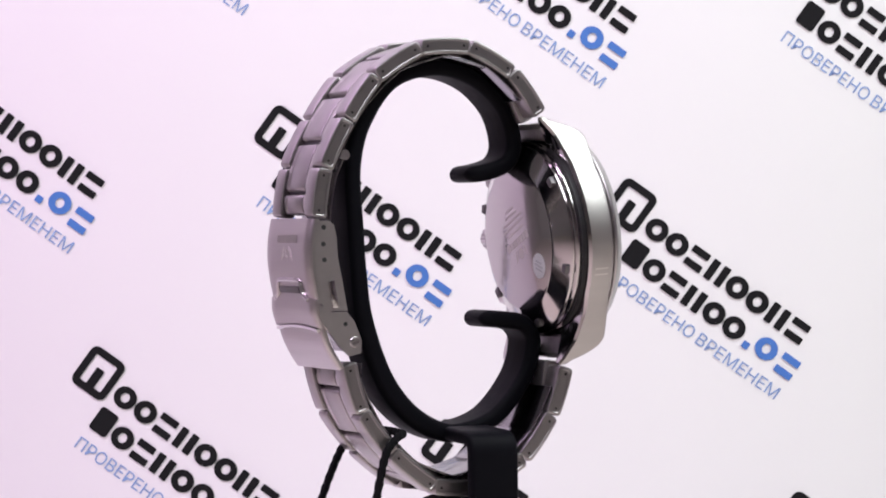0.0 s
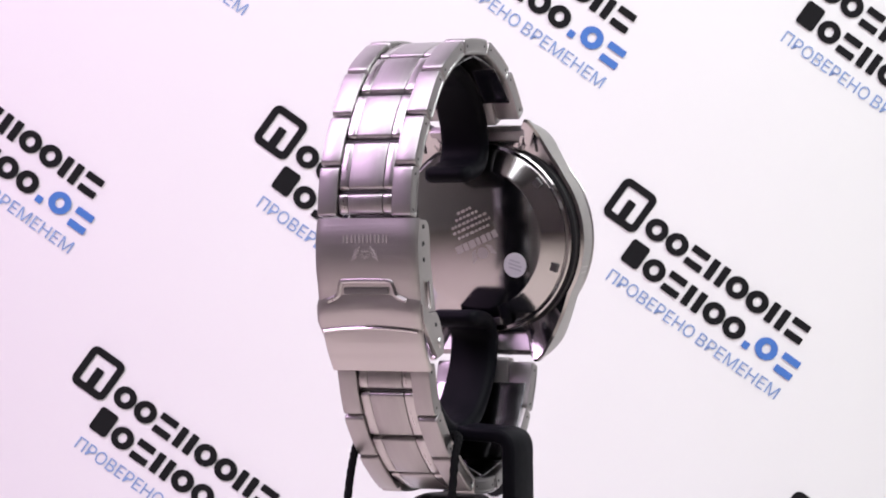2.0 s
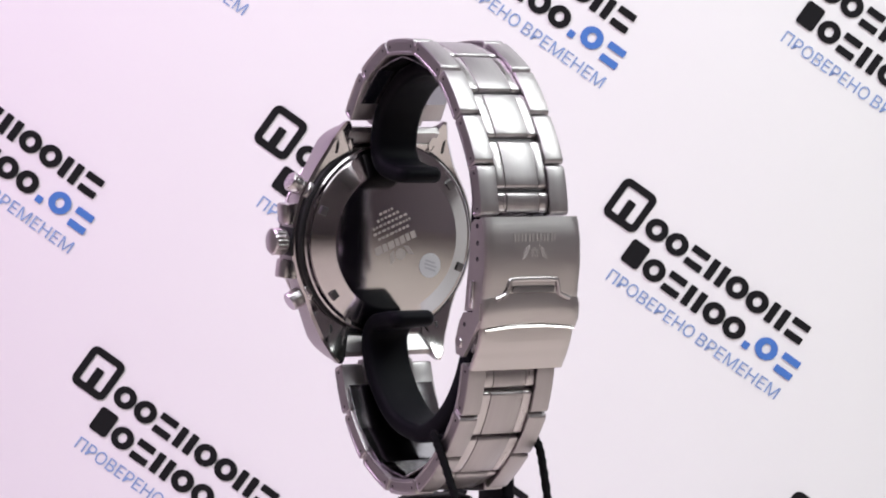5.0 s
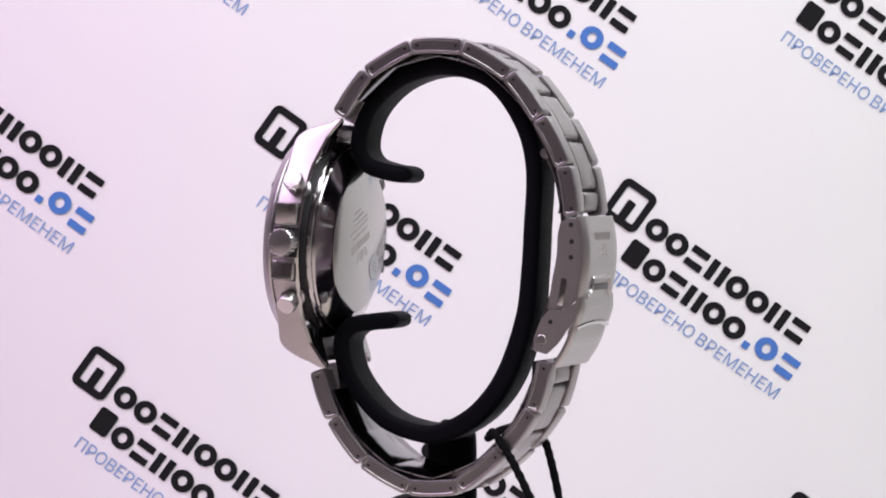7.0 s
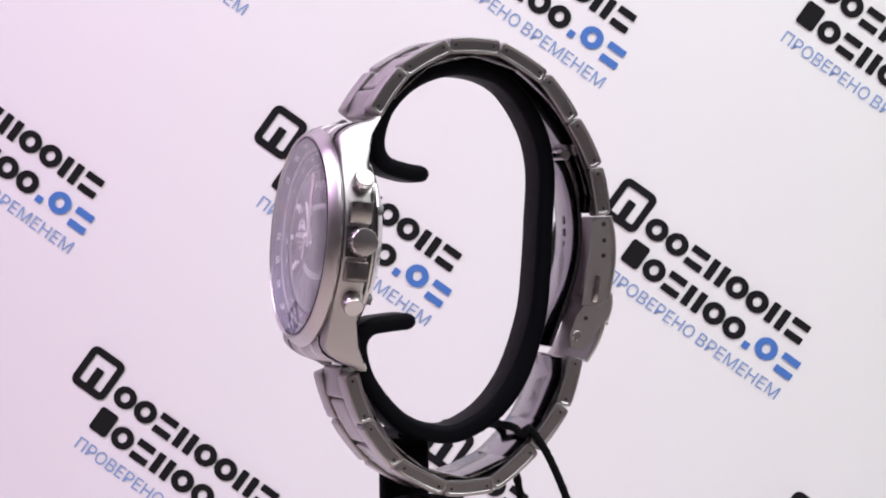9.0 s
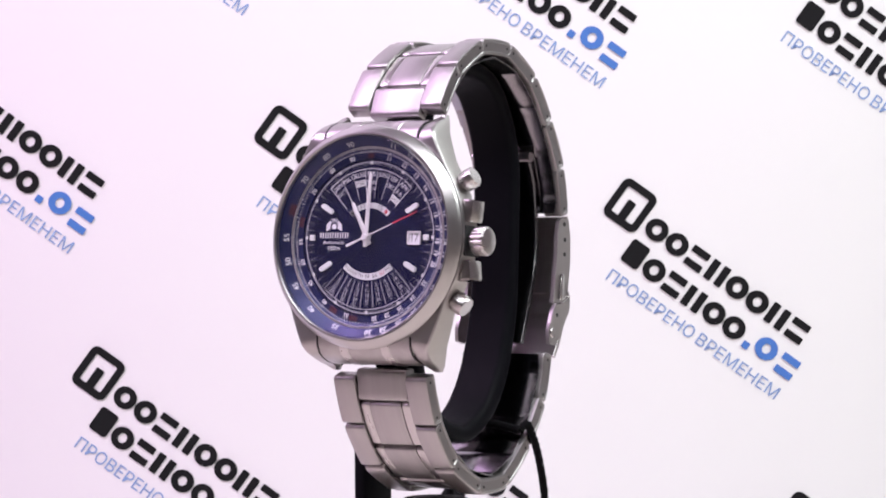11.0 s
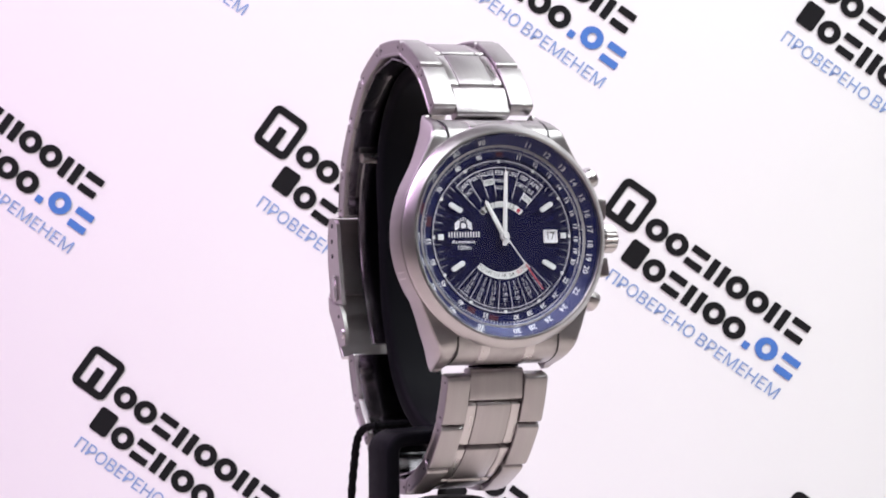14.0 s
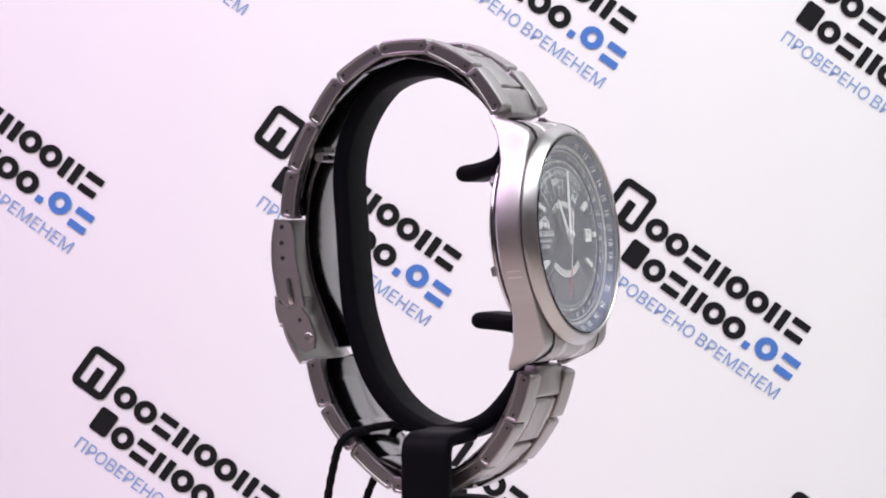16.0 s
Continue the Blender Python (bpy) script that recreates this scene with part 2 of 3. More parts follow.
# ---------- print on the banner ----------
def print_motif():
    """The pieces of one printed motif in its own units: a badge, two rows of plain heavy shapes, two slogan words."""
    pieces = []

    def bar(bm, x, y, w, h, turn=0):
        prism(bm, rounded(w, h, min(w, h) * 0.14, 2), 0, 0.6, flat(x, y, turn))

    def ring(bm, x, y, rx, ry, wide):
        o = [(x + rx * math.sin(a), y + ry * math.cos(a)) for a in np.linspace(0, 2 * math.pi, 29)[:-1]]
        i = [(x + (rx - wide) * math.sin(a), y + (ry - wide * 0.85) * math.cos(a)) for a in np.linspace(0, 2 * math.pi, 29)[:-1]]
        band(bm, o, i, 0, 0.6)

    def drum(bm, x, y):
        ring(bm, x, y, 21, 20, 13)

    def twin(bm, x, y):
        bar(bm, x - 11, y, 14, 39), bar(bm, x + 11, y, 14, 39)

    def stack(bm, x, y):
        bar(bm, x, y + 13, 35, 13), bar(bm, x, y - 13, 35, 13)

    def solid(bm, x, y):
        prism(bm, rounded(36, 46, 6, 3), 0, 0.6, flat(x, y + 4))

    def dot(bm, x, y):
        bar(bm, x, y - 13, 13, 13)

    bm = bmesh.new()
    band(bm, rounded(71, 80, 14, 5, -7, 4), rounded(45, 53, 3, 5, -7, 4), 0, 0.6)
    bar(bm, -7, -6, 16, 36)
    pieces.append(("badge", bm, ink_black))
    row_one = [(shape, 57 + 43.7 * k, -4, ink_black) for k, shape in enumerate((drum, drum, stack, twin, drum, drum, twin, stack))]
    row_two = [(shape, 51 + 43.5 * k, -65, ink_black) for k, shape in enumerate((solid, drum, stack, twin, drum, drum))]
    blue = [(dot, 303, -65, ink_blue), (drum, 337, -62, ink_blue), (stack, 385, -66, ink_blue)]
    for shape, x, y, ink in row_one + row_two + blue:
        bm = bmesh.new()
        shape(bm, x, y)
        pieces.append(("printed_shape", bm, ink))
    for word, x0, x1 in (("ПРОВЕРЕНО", 33, 217), ("ВРЕМЕНЕМ", 227, 400)):
        bm = bmesh.new()
        letters(bm, word, 31, flat(0, -118), 1.0)
        fit_width(bm, x0, x1)
        pieces.append(("slogan_word", bm, ink_pale))
    return pieces


def fit_width(bm, x0, x1):
    xs = [v.co.x for v in bm.verts]
    a, b = min(xs), max(xs)
    for v in bm.verts:
        v.co.x = x0 + (v.co.x - a) / (b - a) * (x1 - x0)


def banner_prints():
    unit = (BACK_Y - CAM_Y) / 5000.0
    roll = radians(0.58)
    first = None
    tilt = Matrix.Rotation(radians(90), 4, "X")
    for i in range(-2, 4):
        for j in range(-2, 3):
            px = 1118.5 + 625 * (i - 1) + (7 if i == 0 else 0) - (305 if j > 0 else 309) * j - 9 * j * (j + 1) - 784
            py = 441 - (371 + 129 * (i - 1) + (426 if j > 0 else 421) * j)
            if not (-1400 < px < 900 and -560 < py < 1200):
                continue
            x, z = px * math.cos(roll) + py * math.sin(roll), -px * math.sin(roll) + py * math.cos(roll)
            m = Matrix.Translation((0.0003 + x * unit, BACK_Y - 0.0007, CENTRE_Z + z * unit)) @ tilt @ Matrix.Rotation(radians(-35.6) - roll, 4, "Z")
            if first is None:
                first = new("printed_sign")
                for nm, bm, mat in print_motif():
                    finish(nm, bm, mat, first, unit=unit, smooth=False)
                tagged(first, "black and blue sign printed slantwise on the white banner", "sign", "signs printed on the banner")
                first.matrix_basis = m
            else:
                copy_thing(first, m)


CENTRE_Z = -(BACK_Y - CAM_Y) * math.tan(radians(0.78))
banner_prints()

# ---------- display stand: a black cuff on a hook-shaped bracket ----------
stand = tagged(new("watch_display_stand"), "matte black rubber C-shaped cuff stand holding the watch", "display stand")


def cuff():
    bm = bmesh.new()
    mid = [(0, -4.3, 7.2), (0, -9.5, 7.9), (0, -14.2, 9.8), (0, -15.7, 14.2), (0, -13.2, 21.2), (0, -6.6, 26.9), (0, 2.8, 29.1), (0, 12.5, 26.2), (0, 18.9, 17.9), (0, 21.4, 8.6),
           (0, 20.9, -3.4), (0, 20.3, -12.6), (0, 19.1, -22.0), (0, 15.2, -33.2), (0, 9.5, -40.7), (0, 2.4, -44.8), (0, -3.4, -45.2), (0, -11.2, -42.2), (0, -17.8, -34.6), (0, -19.9, -27.4), (0, -17.8, -23.6), (0, -13.2, -22.6), (0, -7.4, -22.2)]
    # the open front of the cuff stands a little off the middle
    mid = [(1.3 - 0.04 * y, y, z) for x, y, z in mid]
    path = spline(mid, 16)
    run = [0.0]
    for a, b in zip(path, path[1:]):
        run.append(run[-1] + (b - a).length)
    total = run[-1]

    def section(u):
        s = run[round(u * (len(path) - 1))]
        near = min(s, total - s) / 2.6
        end = math.sqrt(max(0.02, 1 - max(0.0, 1 - near) ** 2))
        thick = 3.5 + 0.8 * math.exp(-((s / total - 0.66) / 0.10) ** 2)
        return rounded(10.4 * (0.55 + 0.45 * end), thick * end, 1.45 * end, 5)
    sweep(bm, path, section)
    return part("cuff", bm, rubber, stand)


cuff()
bm = bmesh.new()
# bracket: out to one side, down, and back under the bracelet
path = spline([(-2.5, 0, -45.3), (-8, 0, -45.6), (-12.9, 0, -45.9), (-14.8, 0, -47.6), (-15.0, 0, -52), (-15.0, 0, -62), (-14.9, 0, -68), (-13, 0, -70.4), (-8, 0, -71), (0, 0, -71)], 5)
rings = []
for i, p in enumerate(path):
    d = (path[min(i + 1, len(path) - 1)] - path[max(i - 1, 0)]).normalized()
    nrm = Vector((-d.z, 0, d.x))
    rings.append([bm.verts.new(p + Vector((0, -3.6 + o, 0)) + nrm * h) for o, h in rounded(10.6, 2.8, 0.9, 3)])
for a, b in zip(rings, rings[1:]):
    for k in range(len(a)):
        bm.faces.new((a[k], a[(k + 1) % len(a)], b[(k + 1) % len(b)], b[k]))
bm.faces.new(rings[0]), bm.faces.new(rings[-1])
part("bracket", bm, rubber, stand)
bm = bmesh.new()
lathe(bm, [(0, -58.4), (6.0, -58.4), (7.6, -59.0), (8.2, -60.2), (8.2, -180), (24, -184), (25, -187.4), (25, -190), (0, -190)], 48)
for v in bm.verts:
    v.co.y -= 3.6
part("post", bm, rubber, stand)

# ---------- the watch ----------
watch = tagged(new("wristwatch"), "stainless steel automatic wristwatch with navy dial on a steel link bracelet", "wristwatch")
FACE = Matrix.Translation((0.3, -26.95, -5.25)) @ Matrix(((1, 0, 0, 0), (0, math.sin(radians(5)), -math.cos(radians(5)), 0), (0, math.cos(radians(5)), math.sin(radians(5)), 0), (0, 0, 0, 1)))


CASE = FACE @ Matrix.Translation((0, 0, 0.45))


def case_outline():
    """Half of the case's outline from the upper lug's inner corner round the flank, then mirrored."""
    def quarter(lug, corner, bow):
        q = [(11.2, 20.4)] + lug + [corner]
        tang = (22.2 * math.sin(radians(57)), 22.2 * math.cos(radians(57)))
        for k in range(1, 7):
            u = k / 7
            q.append((corner[0] + (tang[0] - corner[0]) * u + bow * math.sin(math.pi * u), corner[1] + (tang[1] - corner[1]) * u))
        return q + [(22.2 * math.sin(radians(a)), 22.2 * math.cos(radians(a))) for a in (57, 62, 68, 74, 80, 85, 90)]
    upper = quarter([(11.2, 24.5), (11.5, 24.9), (12.3, 24.7)], (13.0, 23.4), -0.25)
    lower = quarter([(11.2, 25.3), (11.7, 25.9), (12.6, 25.8)], (13.5, 24.7), 0.25)
    right = upper + [(x, -y) for x, y in reversed(lower[:-1])]
    right = [p for i, p in enumerate(right) if i == 0 or (Vector(p) - Vector(right[i - 1])).length > 0.02]
    bottom = [(6, -20.6), (0, -20.8), (-6, -20.6)]
    left = [(-x, y) for x, y in reversed(right)]
    return right + bottom + left + [(-6, 20.6), (0, 20.8), (6, 20.6)]


def drop(v):
    """How far the lugs bend back at the height v; the lower pair is a little longer."""
    a = v if v > 0 else -v - 1.2
    return min(7.6, 0.122 * max(0.0, a - 19.0) ** 2.52)


def case():
    bm = bmesh.new()
    out = case_outline()
    # finer steps down the lugs, so that they bend in a curve
    fine = []
    for k, (x, y) in enumerate(out):
        x1, y1 = out[(k + 1) % len(out)]
        steps = max(1, round(math.hypot(x1 - x, y1 - y) / 0.7)) if max(abs(y), abs(y1)) > 17 else 1
        fine += [(x + (x1 - x) * j / steps, y + (y1 - y) * j / steps) for j in range(steps)]
    out = fine
    n = len(out)
    inner = [Vector(p).normalized() * 17.5 for p in out]

    def ring(s, w, shrink=0.0):
        res = []
        for (x, y), i in zip(out, inner):
            p = i.lerp(Vector((x, y)), s)
            if shrink:
                p = p - p.normalized() * shrink
            res.append(bm.verts.new(CASE @ Vector((p.x, p.y, w(p.y)))))
        return res
    top = lambda v: 0.55 - drop(v)
    bot = lambda v: -5.0 - 0.28 * max(0.0, abs(v) - 15.0) - 0.32 * max(0.0, abs(v) - 21.0)
    rings = [ring(0, top), ring(0.4, top), ring(0.6, top), ring(0.75, top), ring(0.88, top), ring(1, top, 0.5), ring(1, lambda v: top(v) - 0.2, 0.16), ring(1, lambda v: top(v) - 0.6),
             ring(1, lambda v: min(bot(v) + 0.5, top(v) - 1.0)), ring(1, lambda v: min(bot(v), top(v) - 1.4), 0.6), ring(0.5, lambda v: min(bot(v), top(v) - 1.4)), ring(0, bot)]
    for a, b in zip(rings, rings[1:] + rings[:1]):
        for k in range(n):
            bm.faces.new((a[k], a[(k + 1) % n], b[(k + 1) % n], b[k]))
    between = lambda a, b: {f for v in rings[a] for f in v.link_faces} & {f for v in rings[b] for f in v.link_faces}
    for a in (8, 9, 10):
        for f in between(a, a + 1):
            f.material_index = 1
    for f in between(7, 8):
        f.material_index = 2
    body = part("case", bm, brushed_case, watch)
    body.data.materials.append(mirror_back)
    body.data.materials.append(flank_steel)
    # near-black bars stand in for the shaded slots under the lugs
    for su in (-1, 1):
        for sv in (-1, 1):
            bm = bmesh.new()
            block(bm, 0.7, 3.4, 0.4, 0.12, CASE @ Matrix.Translation((su * 12.9, sv * 19.6, -6.15)) @ Matrix.Rotation(radians(-16 * sv), 4, "X"))
            part("lug_slot_shade", bm, dark_hole, body)
    # near-black ring painted in for the shaded gap round the case back
    bm = bmesh.new()
    lathe(bm, [(20.9, -4.9), (20.9, -5.9), (20.25, -5.9), (20.25, -4.9)], 96, CASE, True)
    part("back_gap_shade", bm, dark_hole, body)
    bm = bmesh.new()
    for v in (-2.2, -3.4):
        block(bm, 0.2, 0.3, 3.0, 0.05, CASE @ Matrix.Translation((-math.sqrt(22.1 ** 2 - (v - 4.4) ** 2), v - 4.4, -2.2)) @ Matrix.Rotation(math.asin((v - 4.4) / 21.6) * -1, 4, "Z"))
    part("flank_mark", bm, engraved, body)
    # bezel
    bm = bmesh.new()
    lathe(bm, [(20.0, 0.3), (20.0, 3.05), (20.2, 3.28), (20.5, 3.25), (21.0, 2.75), (21.7, 1.85), (22.0, 1.45), (22.1, 1.15), (22.0, 0.9), (21.5, 0.82), (21.4, -0.2)], 128, CASE, True)
    part("bezel", bm, noise_bezel, watch, "rounded polished steel bezel")
    # back
    bm = bmesh.new()
    lathe(bm, [(20.2, -4.6), (20.2, -6.6), (19.9, -6.9), (19.2, -7.0), (19.1, -7.4), (18.8, -7.6), (15.2, -9.4), (14.9, -9.6), (14.5, -9.75), (0, -9.75)], 128, CASE)
    back = part("case_back", bm, mirror_back, watch, "polished steel screw case back with engraving")
    # the notches' shade is put into the dark steel colour
    for k in range(6):
        bm = bmesh.new()
        m = CASE @ Matrix.Rotation(radians(60 * k + 20), 4, "Z") @ Matrix.Translation((17.9, 0, -8.15))
        block(bm, 1.6, 1.8, 1.0, 0.15, m)
        part("notch", bm, shaded_steel, back)
    bm = bmesh.new()
    # engraved bars, turned as the back is screwed down
    turn = Matrix.Rotation(radians(158), 4, "Z")
    for wide, y, h in ((11, 0.5, 1.6), (8, -1.7, 0.55), (9.5, -3.0, 0.55), (9, -4.2, 0.55), (6, -5.4, 0.55), (4, -6.6, 0.55)):
        k = -wide / 2
        random.seed(int(wide * 10))
        while k < wide / 2 - 0.4:
            w = random.uniform(0.4, 1.0) * (1.7 if h > 1 else 1)
            block(bm, w, h, 0.06, 0, CASE @ turn @ Matrix.Translation((k + w / 2, y, -9.75)))
            k += w + 0.3
    lathe(bm, [(0, -9.78), (1.2, -9.78), (1.2, -9.73)], 20, CASE @ turn @ Matrix.Translation((0, 3.2, 0)))
    for sx in (-1, 1):
        for k in range(4):
            block(bm, 1.3, 0.35, 0.06, 0, CASE @ turn @ Matrix.Translation((sx * (1.9 + 0.15 * k), 2.3 + k * 0.55, -9.75)) @ Matrix.Rotation(sx * 0.5, 4, "Z"))
    part("engraving", bm, engraved, back, "frosted engraved lines and crest")
    bm = bmesh.new()
    lathe(bm, [(0, -9.85), (2.6, -9.85), (2.6, -9.75)], 40, CASE @ Matrix.Translation((-8.5, -5.5, 0)))
    stick = part("sticker", bm, print_white, back, "small round pale sticker")
    bm = bmesh.new()
    for k, w in enumerate((2.4, 3.2, 2.8)):
        block(bm, w, 0.35, 0.05, 0, CASE @ Matrix.Translation((-8.5, -4.7 - 0.8 * k, -9.87)) @ Matrix.Rotation(0.3, 4, "Z"))
    part("sticker_bars", bm, print_grey, stick)
    # glass
    bm = bmesh.new()
    lathe(bm, [(0, 3.6), (10, 3.55), (17.5, 3.4), (19.6, 3.3), (19.95, 3.05), (19.95, 2.6), (0, 2.6)], 128, CASE)
    crystal = part("crystal", bm, glass, watch, "clear mineral crystal")
    crystal.visible_shadow = False


noise_bezel = noise_on(material("satin_bezel_steel", (0.47, 0.45, 0.455), 0.3, 1.0), 500, (1, 1, 1), 0.24, 0.38, 0.0, 0.03)
case()


guard_steel = noise_on(material("polished_guard_steel", (0.50, 0.475, 0.47), 0.2, 1.0), 400, (1, 1, 1), 0.16, 0.26, 0.03, 0.04)


def crown_and_pushers():
    bm = bmesh.new()
    n = 60
    side = CASE @ Matrix.Translation((0, -0.6, -2.7)) @ Matrix.Rotation(radians(90), 4, "Y")
    lathe(bm, [(0, 21), (1.6, 21), (1.6, 23.0), (2.5, 23.0), (2.85, 23.3), (2.85, 25.6), (2.5, 25.95), (1.5, 26.15), (0, 26.25)], n, side)
    inv = side.inverted()
    for v in bm.verts:
        p = inv @ v.co
        r = math.hypot(p.x, p.y)
        if r > 2.7:
            k = 1.0 if math.sin(18 * math.atan2(p.y, p.x)) > 0 else 0.93
            v.co = side @ Vector((p.x * k, p.y * k, p.z))
    part("crown", bm, satin, watch, "fluted polished steel crown")
    for v in (5.6, -6.0):
        bm = bmesh.new()
        block(bm, 3.2, 4.4 if v > 0 else 4.0, 4.5, 0.55, CASE @ Matrix.Translation((21.9, v - 0.4, -2.4)) @ Matrix.Rotation(radians(-6 if v > 0 else 6), 4, "Z"))
        part("crown_guard", bm, guard_steel, watch)
    # near-black block added for the shade in the gap round the crown
    bm = bmesh.new()
    block(bm, 0.5, 5.9, 5.0, 0.15, CASE @ Matrix.Translation((22.15, -0.6, -2.5)))
    part("crown_gap_shade", bm, dark_hole, watch)
    for ang, dist in ((60.5, 25.5), (121.5, 25.0)):
        m = CASE @ Matrix.Translation((0, -0.4, -2.9)) @ Matrix.Rotation(radians(90 - ang), 4, "Z") @ Matrix.Rotation(radians(90), 4, "Y")
        bm = bmesh.new()
        lathe(bm, [(0, 19.5), (1.15, 19.5), (1.3, dist - 2.8), (1.9, dist - 2.7), (2.1, dist - 2.4), (2.1, dist - 0.4), (1.8, dist), (0, dist + 0.05)], 28, m)
        inv = m.inverted()
        for v in bm.verts:
            p = inv @ v.co
            if math.hypot(p.x, p.y) > 2.0:
                k = 1.0 if math.sin(9 * math.atan2(p.y, p.x)) > 0 else 0.93
                v.co = m @ Vector((p.x * k, p.y * k, p.z))
        lathe(bm, [(1.2, dist - 4.6), (2.7, dist - 4.6), (2.7, dist - 3.7), (2.45, dist - 3.45), (1.2, dist - 3.45)], 28, m)
        part("pusher", bm, satin, watch, "small polished steel pusher crown")


crown_and_pushers()


def dial():
    bm = bmesh.new()
    lathe(bm, [(0, 0), (15.6, 0), (15.6, -0.6)], 128)
    plate = part("dial", bm, navy, watch, "navy blue sunray dial with white print", matrix=FACE)
    bm = bmesh.new()
    lathe(bm, [(15.5, -0.05), (15.5, 0.25), (16.9, 0.35), (17.1, 0.5), (19.98, 2.3), (19.98, 0.4), (15.5, -0.3)], 128)
    ringp = part("scale_ring", bm, navy_ring, plate, "sloping navy blue slide-rule ring")
    top = lambda r: 0.05 if r < 15.5 else (0.30 + (r - 15.5) * 0.07 + 0.06 if r < 17 else 0.5 + (r - 17.1) * 0.625 + 0.05)
    # slide-rule numbers on two scales
    bm = bmesh.new()
    for n in [*range(11, 21), 22, 24, 26, 28, 30, 35, 40, 45, 50, 55, 70, 80, 90]:
        a = 360 * math.log10(n / 10)
        letters(bm, str(n), 1.55, polar(18.6, a + 3.4, top(18.6) + 0.05) @ Matrix.Rotation(radians(32.0), 4, "X"), 1.1, 0.014)
        letters(bm, str(n), 1.25, polar(15.95, a + 0.5, top(15.95)), 1.0, 0.02)
    n = 10.0
    while n < 99.9:
        a = 360 * math.log10(n / 10)
        step = 0.1 if n < 20 else (0.2 if n < 30 else (0.5 if n < 60 else 1.0))
        whole = abs(n - round(n)) < 1e-6
        long = whole and (n < 20 or round(n) % 5 == 0)
        for r, l, off in ((17.55, 0.85 if long else 0.55, 3.4), (16.85, 0.5 if long else 0.32, 0.5)):
            block(bm, 0.18 if long else 0.13, l, 0.04, 0, polar(r, a + off, top(r) + 0.06) @ Matrix.Rotation(radians(32.0 if r > 17 else 0), 4, "X"))
        n += step
    part("scale_numerals", bm, print_white, ringp, smooth=False)
    bm = bmesh.new()
    for r, a, w, l in ((18.4, -72.5, 2.2, 1.3), (16.1, -79, 2.0, 1.1), (16.1, 208, 1.8, 1.0), (16.1, 190, 2.0, 0.9), (16.1, 0, 1.4, 0.9)):
        block(bm, w, l, 0.03, 0, polar(r, a, top(r) + 0.02) @ Matrix.Rotation(radians(32.0 if r > 17 else 0), 4, "X"))
    part("red_marks", bm, dim_red, ringp, smooth=False)
    # minute track
    bm = bmesh.new()
    band(bm, arc(14.95, 0, 360, 120)[:-1], arc(14.82, 0, 360, 120)[:-1], 0.02, 0.05)
    for k in range(60):
        if k % 5:
            r0, l = (13.6, 1.7) if 5 < k < 25 or 35 < k < 55 else (14.5, 0.5)
            block(bm, 0.07, l, 0.03, 0, polar(r0 + (0.4 if l > 1 else 0), 6 * k, 0.04))
    for k in range(300):
        if (k % 5):
            block(bm, 0.05, 0.28, 0.02, 0, polar(14.65, 1.2 * k, 0.04))
    part("minute_track", bm, print_grey, plate, smooth=False)
    bm = bmesh.new()
    for k in range(12):
        block(bm, 0.62, 0.62, 0.12, 0.05, polar(14.7, 30 * k, 0.07))
    part("hour_dots", bm, lume, plate)
    for a in (60, 120, 240, 300):
        bm = bmesh.new()
        prism(bm, rounded(0.95, 3.0, 0.4, 4), 0, 0.5, polar(11.4, a))
        part("hour_marker", bm, lume, plate)
    for a in (90, 270):
        bm = bmesh.new()
        block(bm, 1.1, 1.1, 0.5, 0.08, polar(13.3, a, 0.25))
        part("hour_marker", bm, lume, plate)
    # month chart
    bm = bmesh.new()
    S = 44.0
    for r in (13.55, ):
        band(bm, arc(r + 0.06, -S, S, 30), arc(r - 0.06, -S, S, 30), 0.02, 0.05, closed=False)
    for k in range(8):
        block(bm, 0.1, 5.6, 0.03, 0, polar(10.7, -S + 2 * S / 7 * k, 0.035))
    for row, r, size in ((("JAN", "MAY", "AUG", "FEB", "JUN", "SEP", "APR"), 12.5, 1.32), (("OCT", "", "", "MAR", "", "DEC", "JUL"), 10.9, 1.12), (("", "", "", "NOV", "", "", ""), 9.5, 1.0)):
        for k, word in enumerate(row):
            if word:
                letters(bm, word, size, polar(r, (k - 3) * 2 * S / 7, 0.05), 0.95)
    part("month_chart", bm, print_white, plate, smooth=False)
    bm = bmesh.new()
    for k, r in ((2, 10.9), (6, 9.3)):
        block(bm, 2.1, 1.2, 0.05, 0, polar(r, (k - 3) * 2 * S / 7, 0.03))
    band(bm, arc(6.9, -44, 44, 24), arc(5.75, -44, 44, 24), 0.01, 0.06, closed=False)
    win = part("chart_window", bm, lume, plate, smooth=False)
    bm = bmesh.new()
    letters(bm, "FEB", 1.1, polar(10.9, -2 * S / 7, 0.08), 0.95)
    letters(bm, "JAN", 1.0, polar(9.3, 6 * S / 7, 0.08), 0.95)
    for word, a in (("17", -16), ("15", 22)):
        letters(bm, word, 1.35, polar(6.3, a, 0.09))
    for a in (-40, -29):
        block(bm, 0.7, 0.9, 0.02, 0, polar(6.3, a, 0.08))
    part("window_figures", bm, print_black, win, smooth=False)
    bm = bmesh.new()
    block(bm, 0.7, 0.8, 0.02, 0, polar(6.3, 37, 0.08))
    part("red_window_figure", bm, print_red, win, smooth=False)
    # day arc and calendar
    bm = bmesh.new()
    band(bm, arc(8.35, 180 - 44, 180 + 44, 24), arc(7.05, 180 - 44, 180 + 44, 24), 0.01, 0.06, closed=False)
    days = part("day_window", bm, lume, plate, smooth=False)
    bm, red = bmesh.new(), bmesh.new()
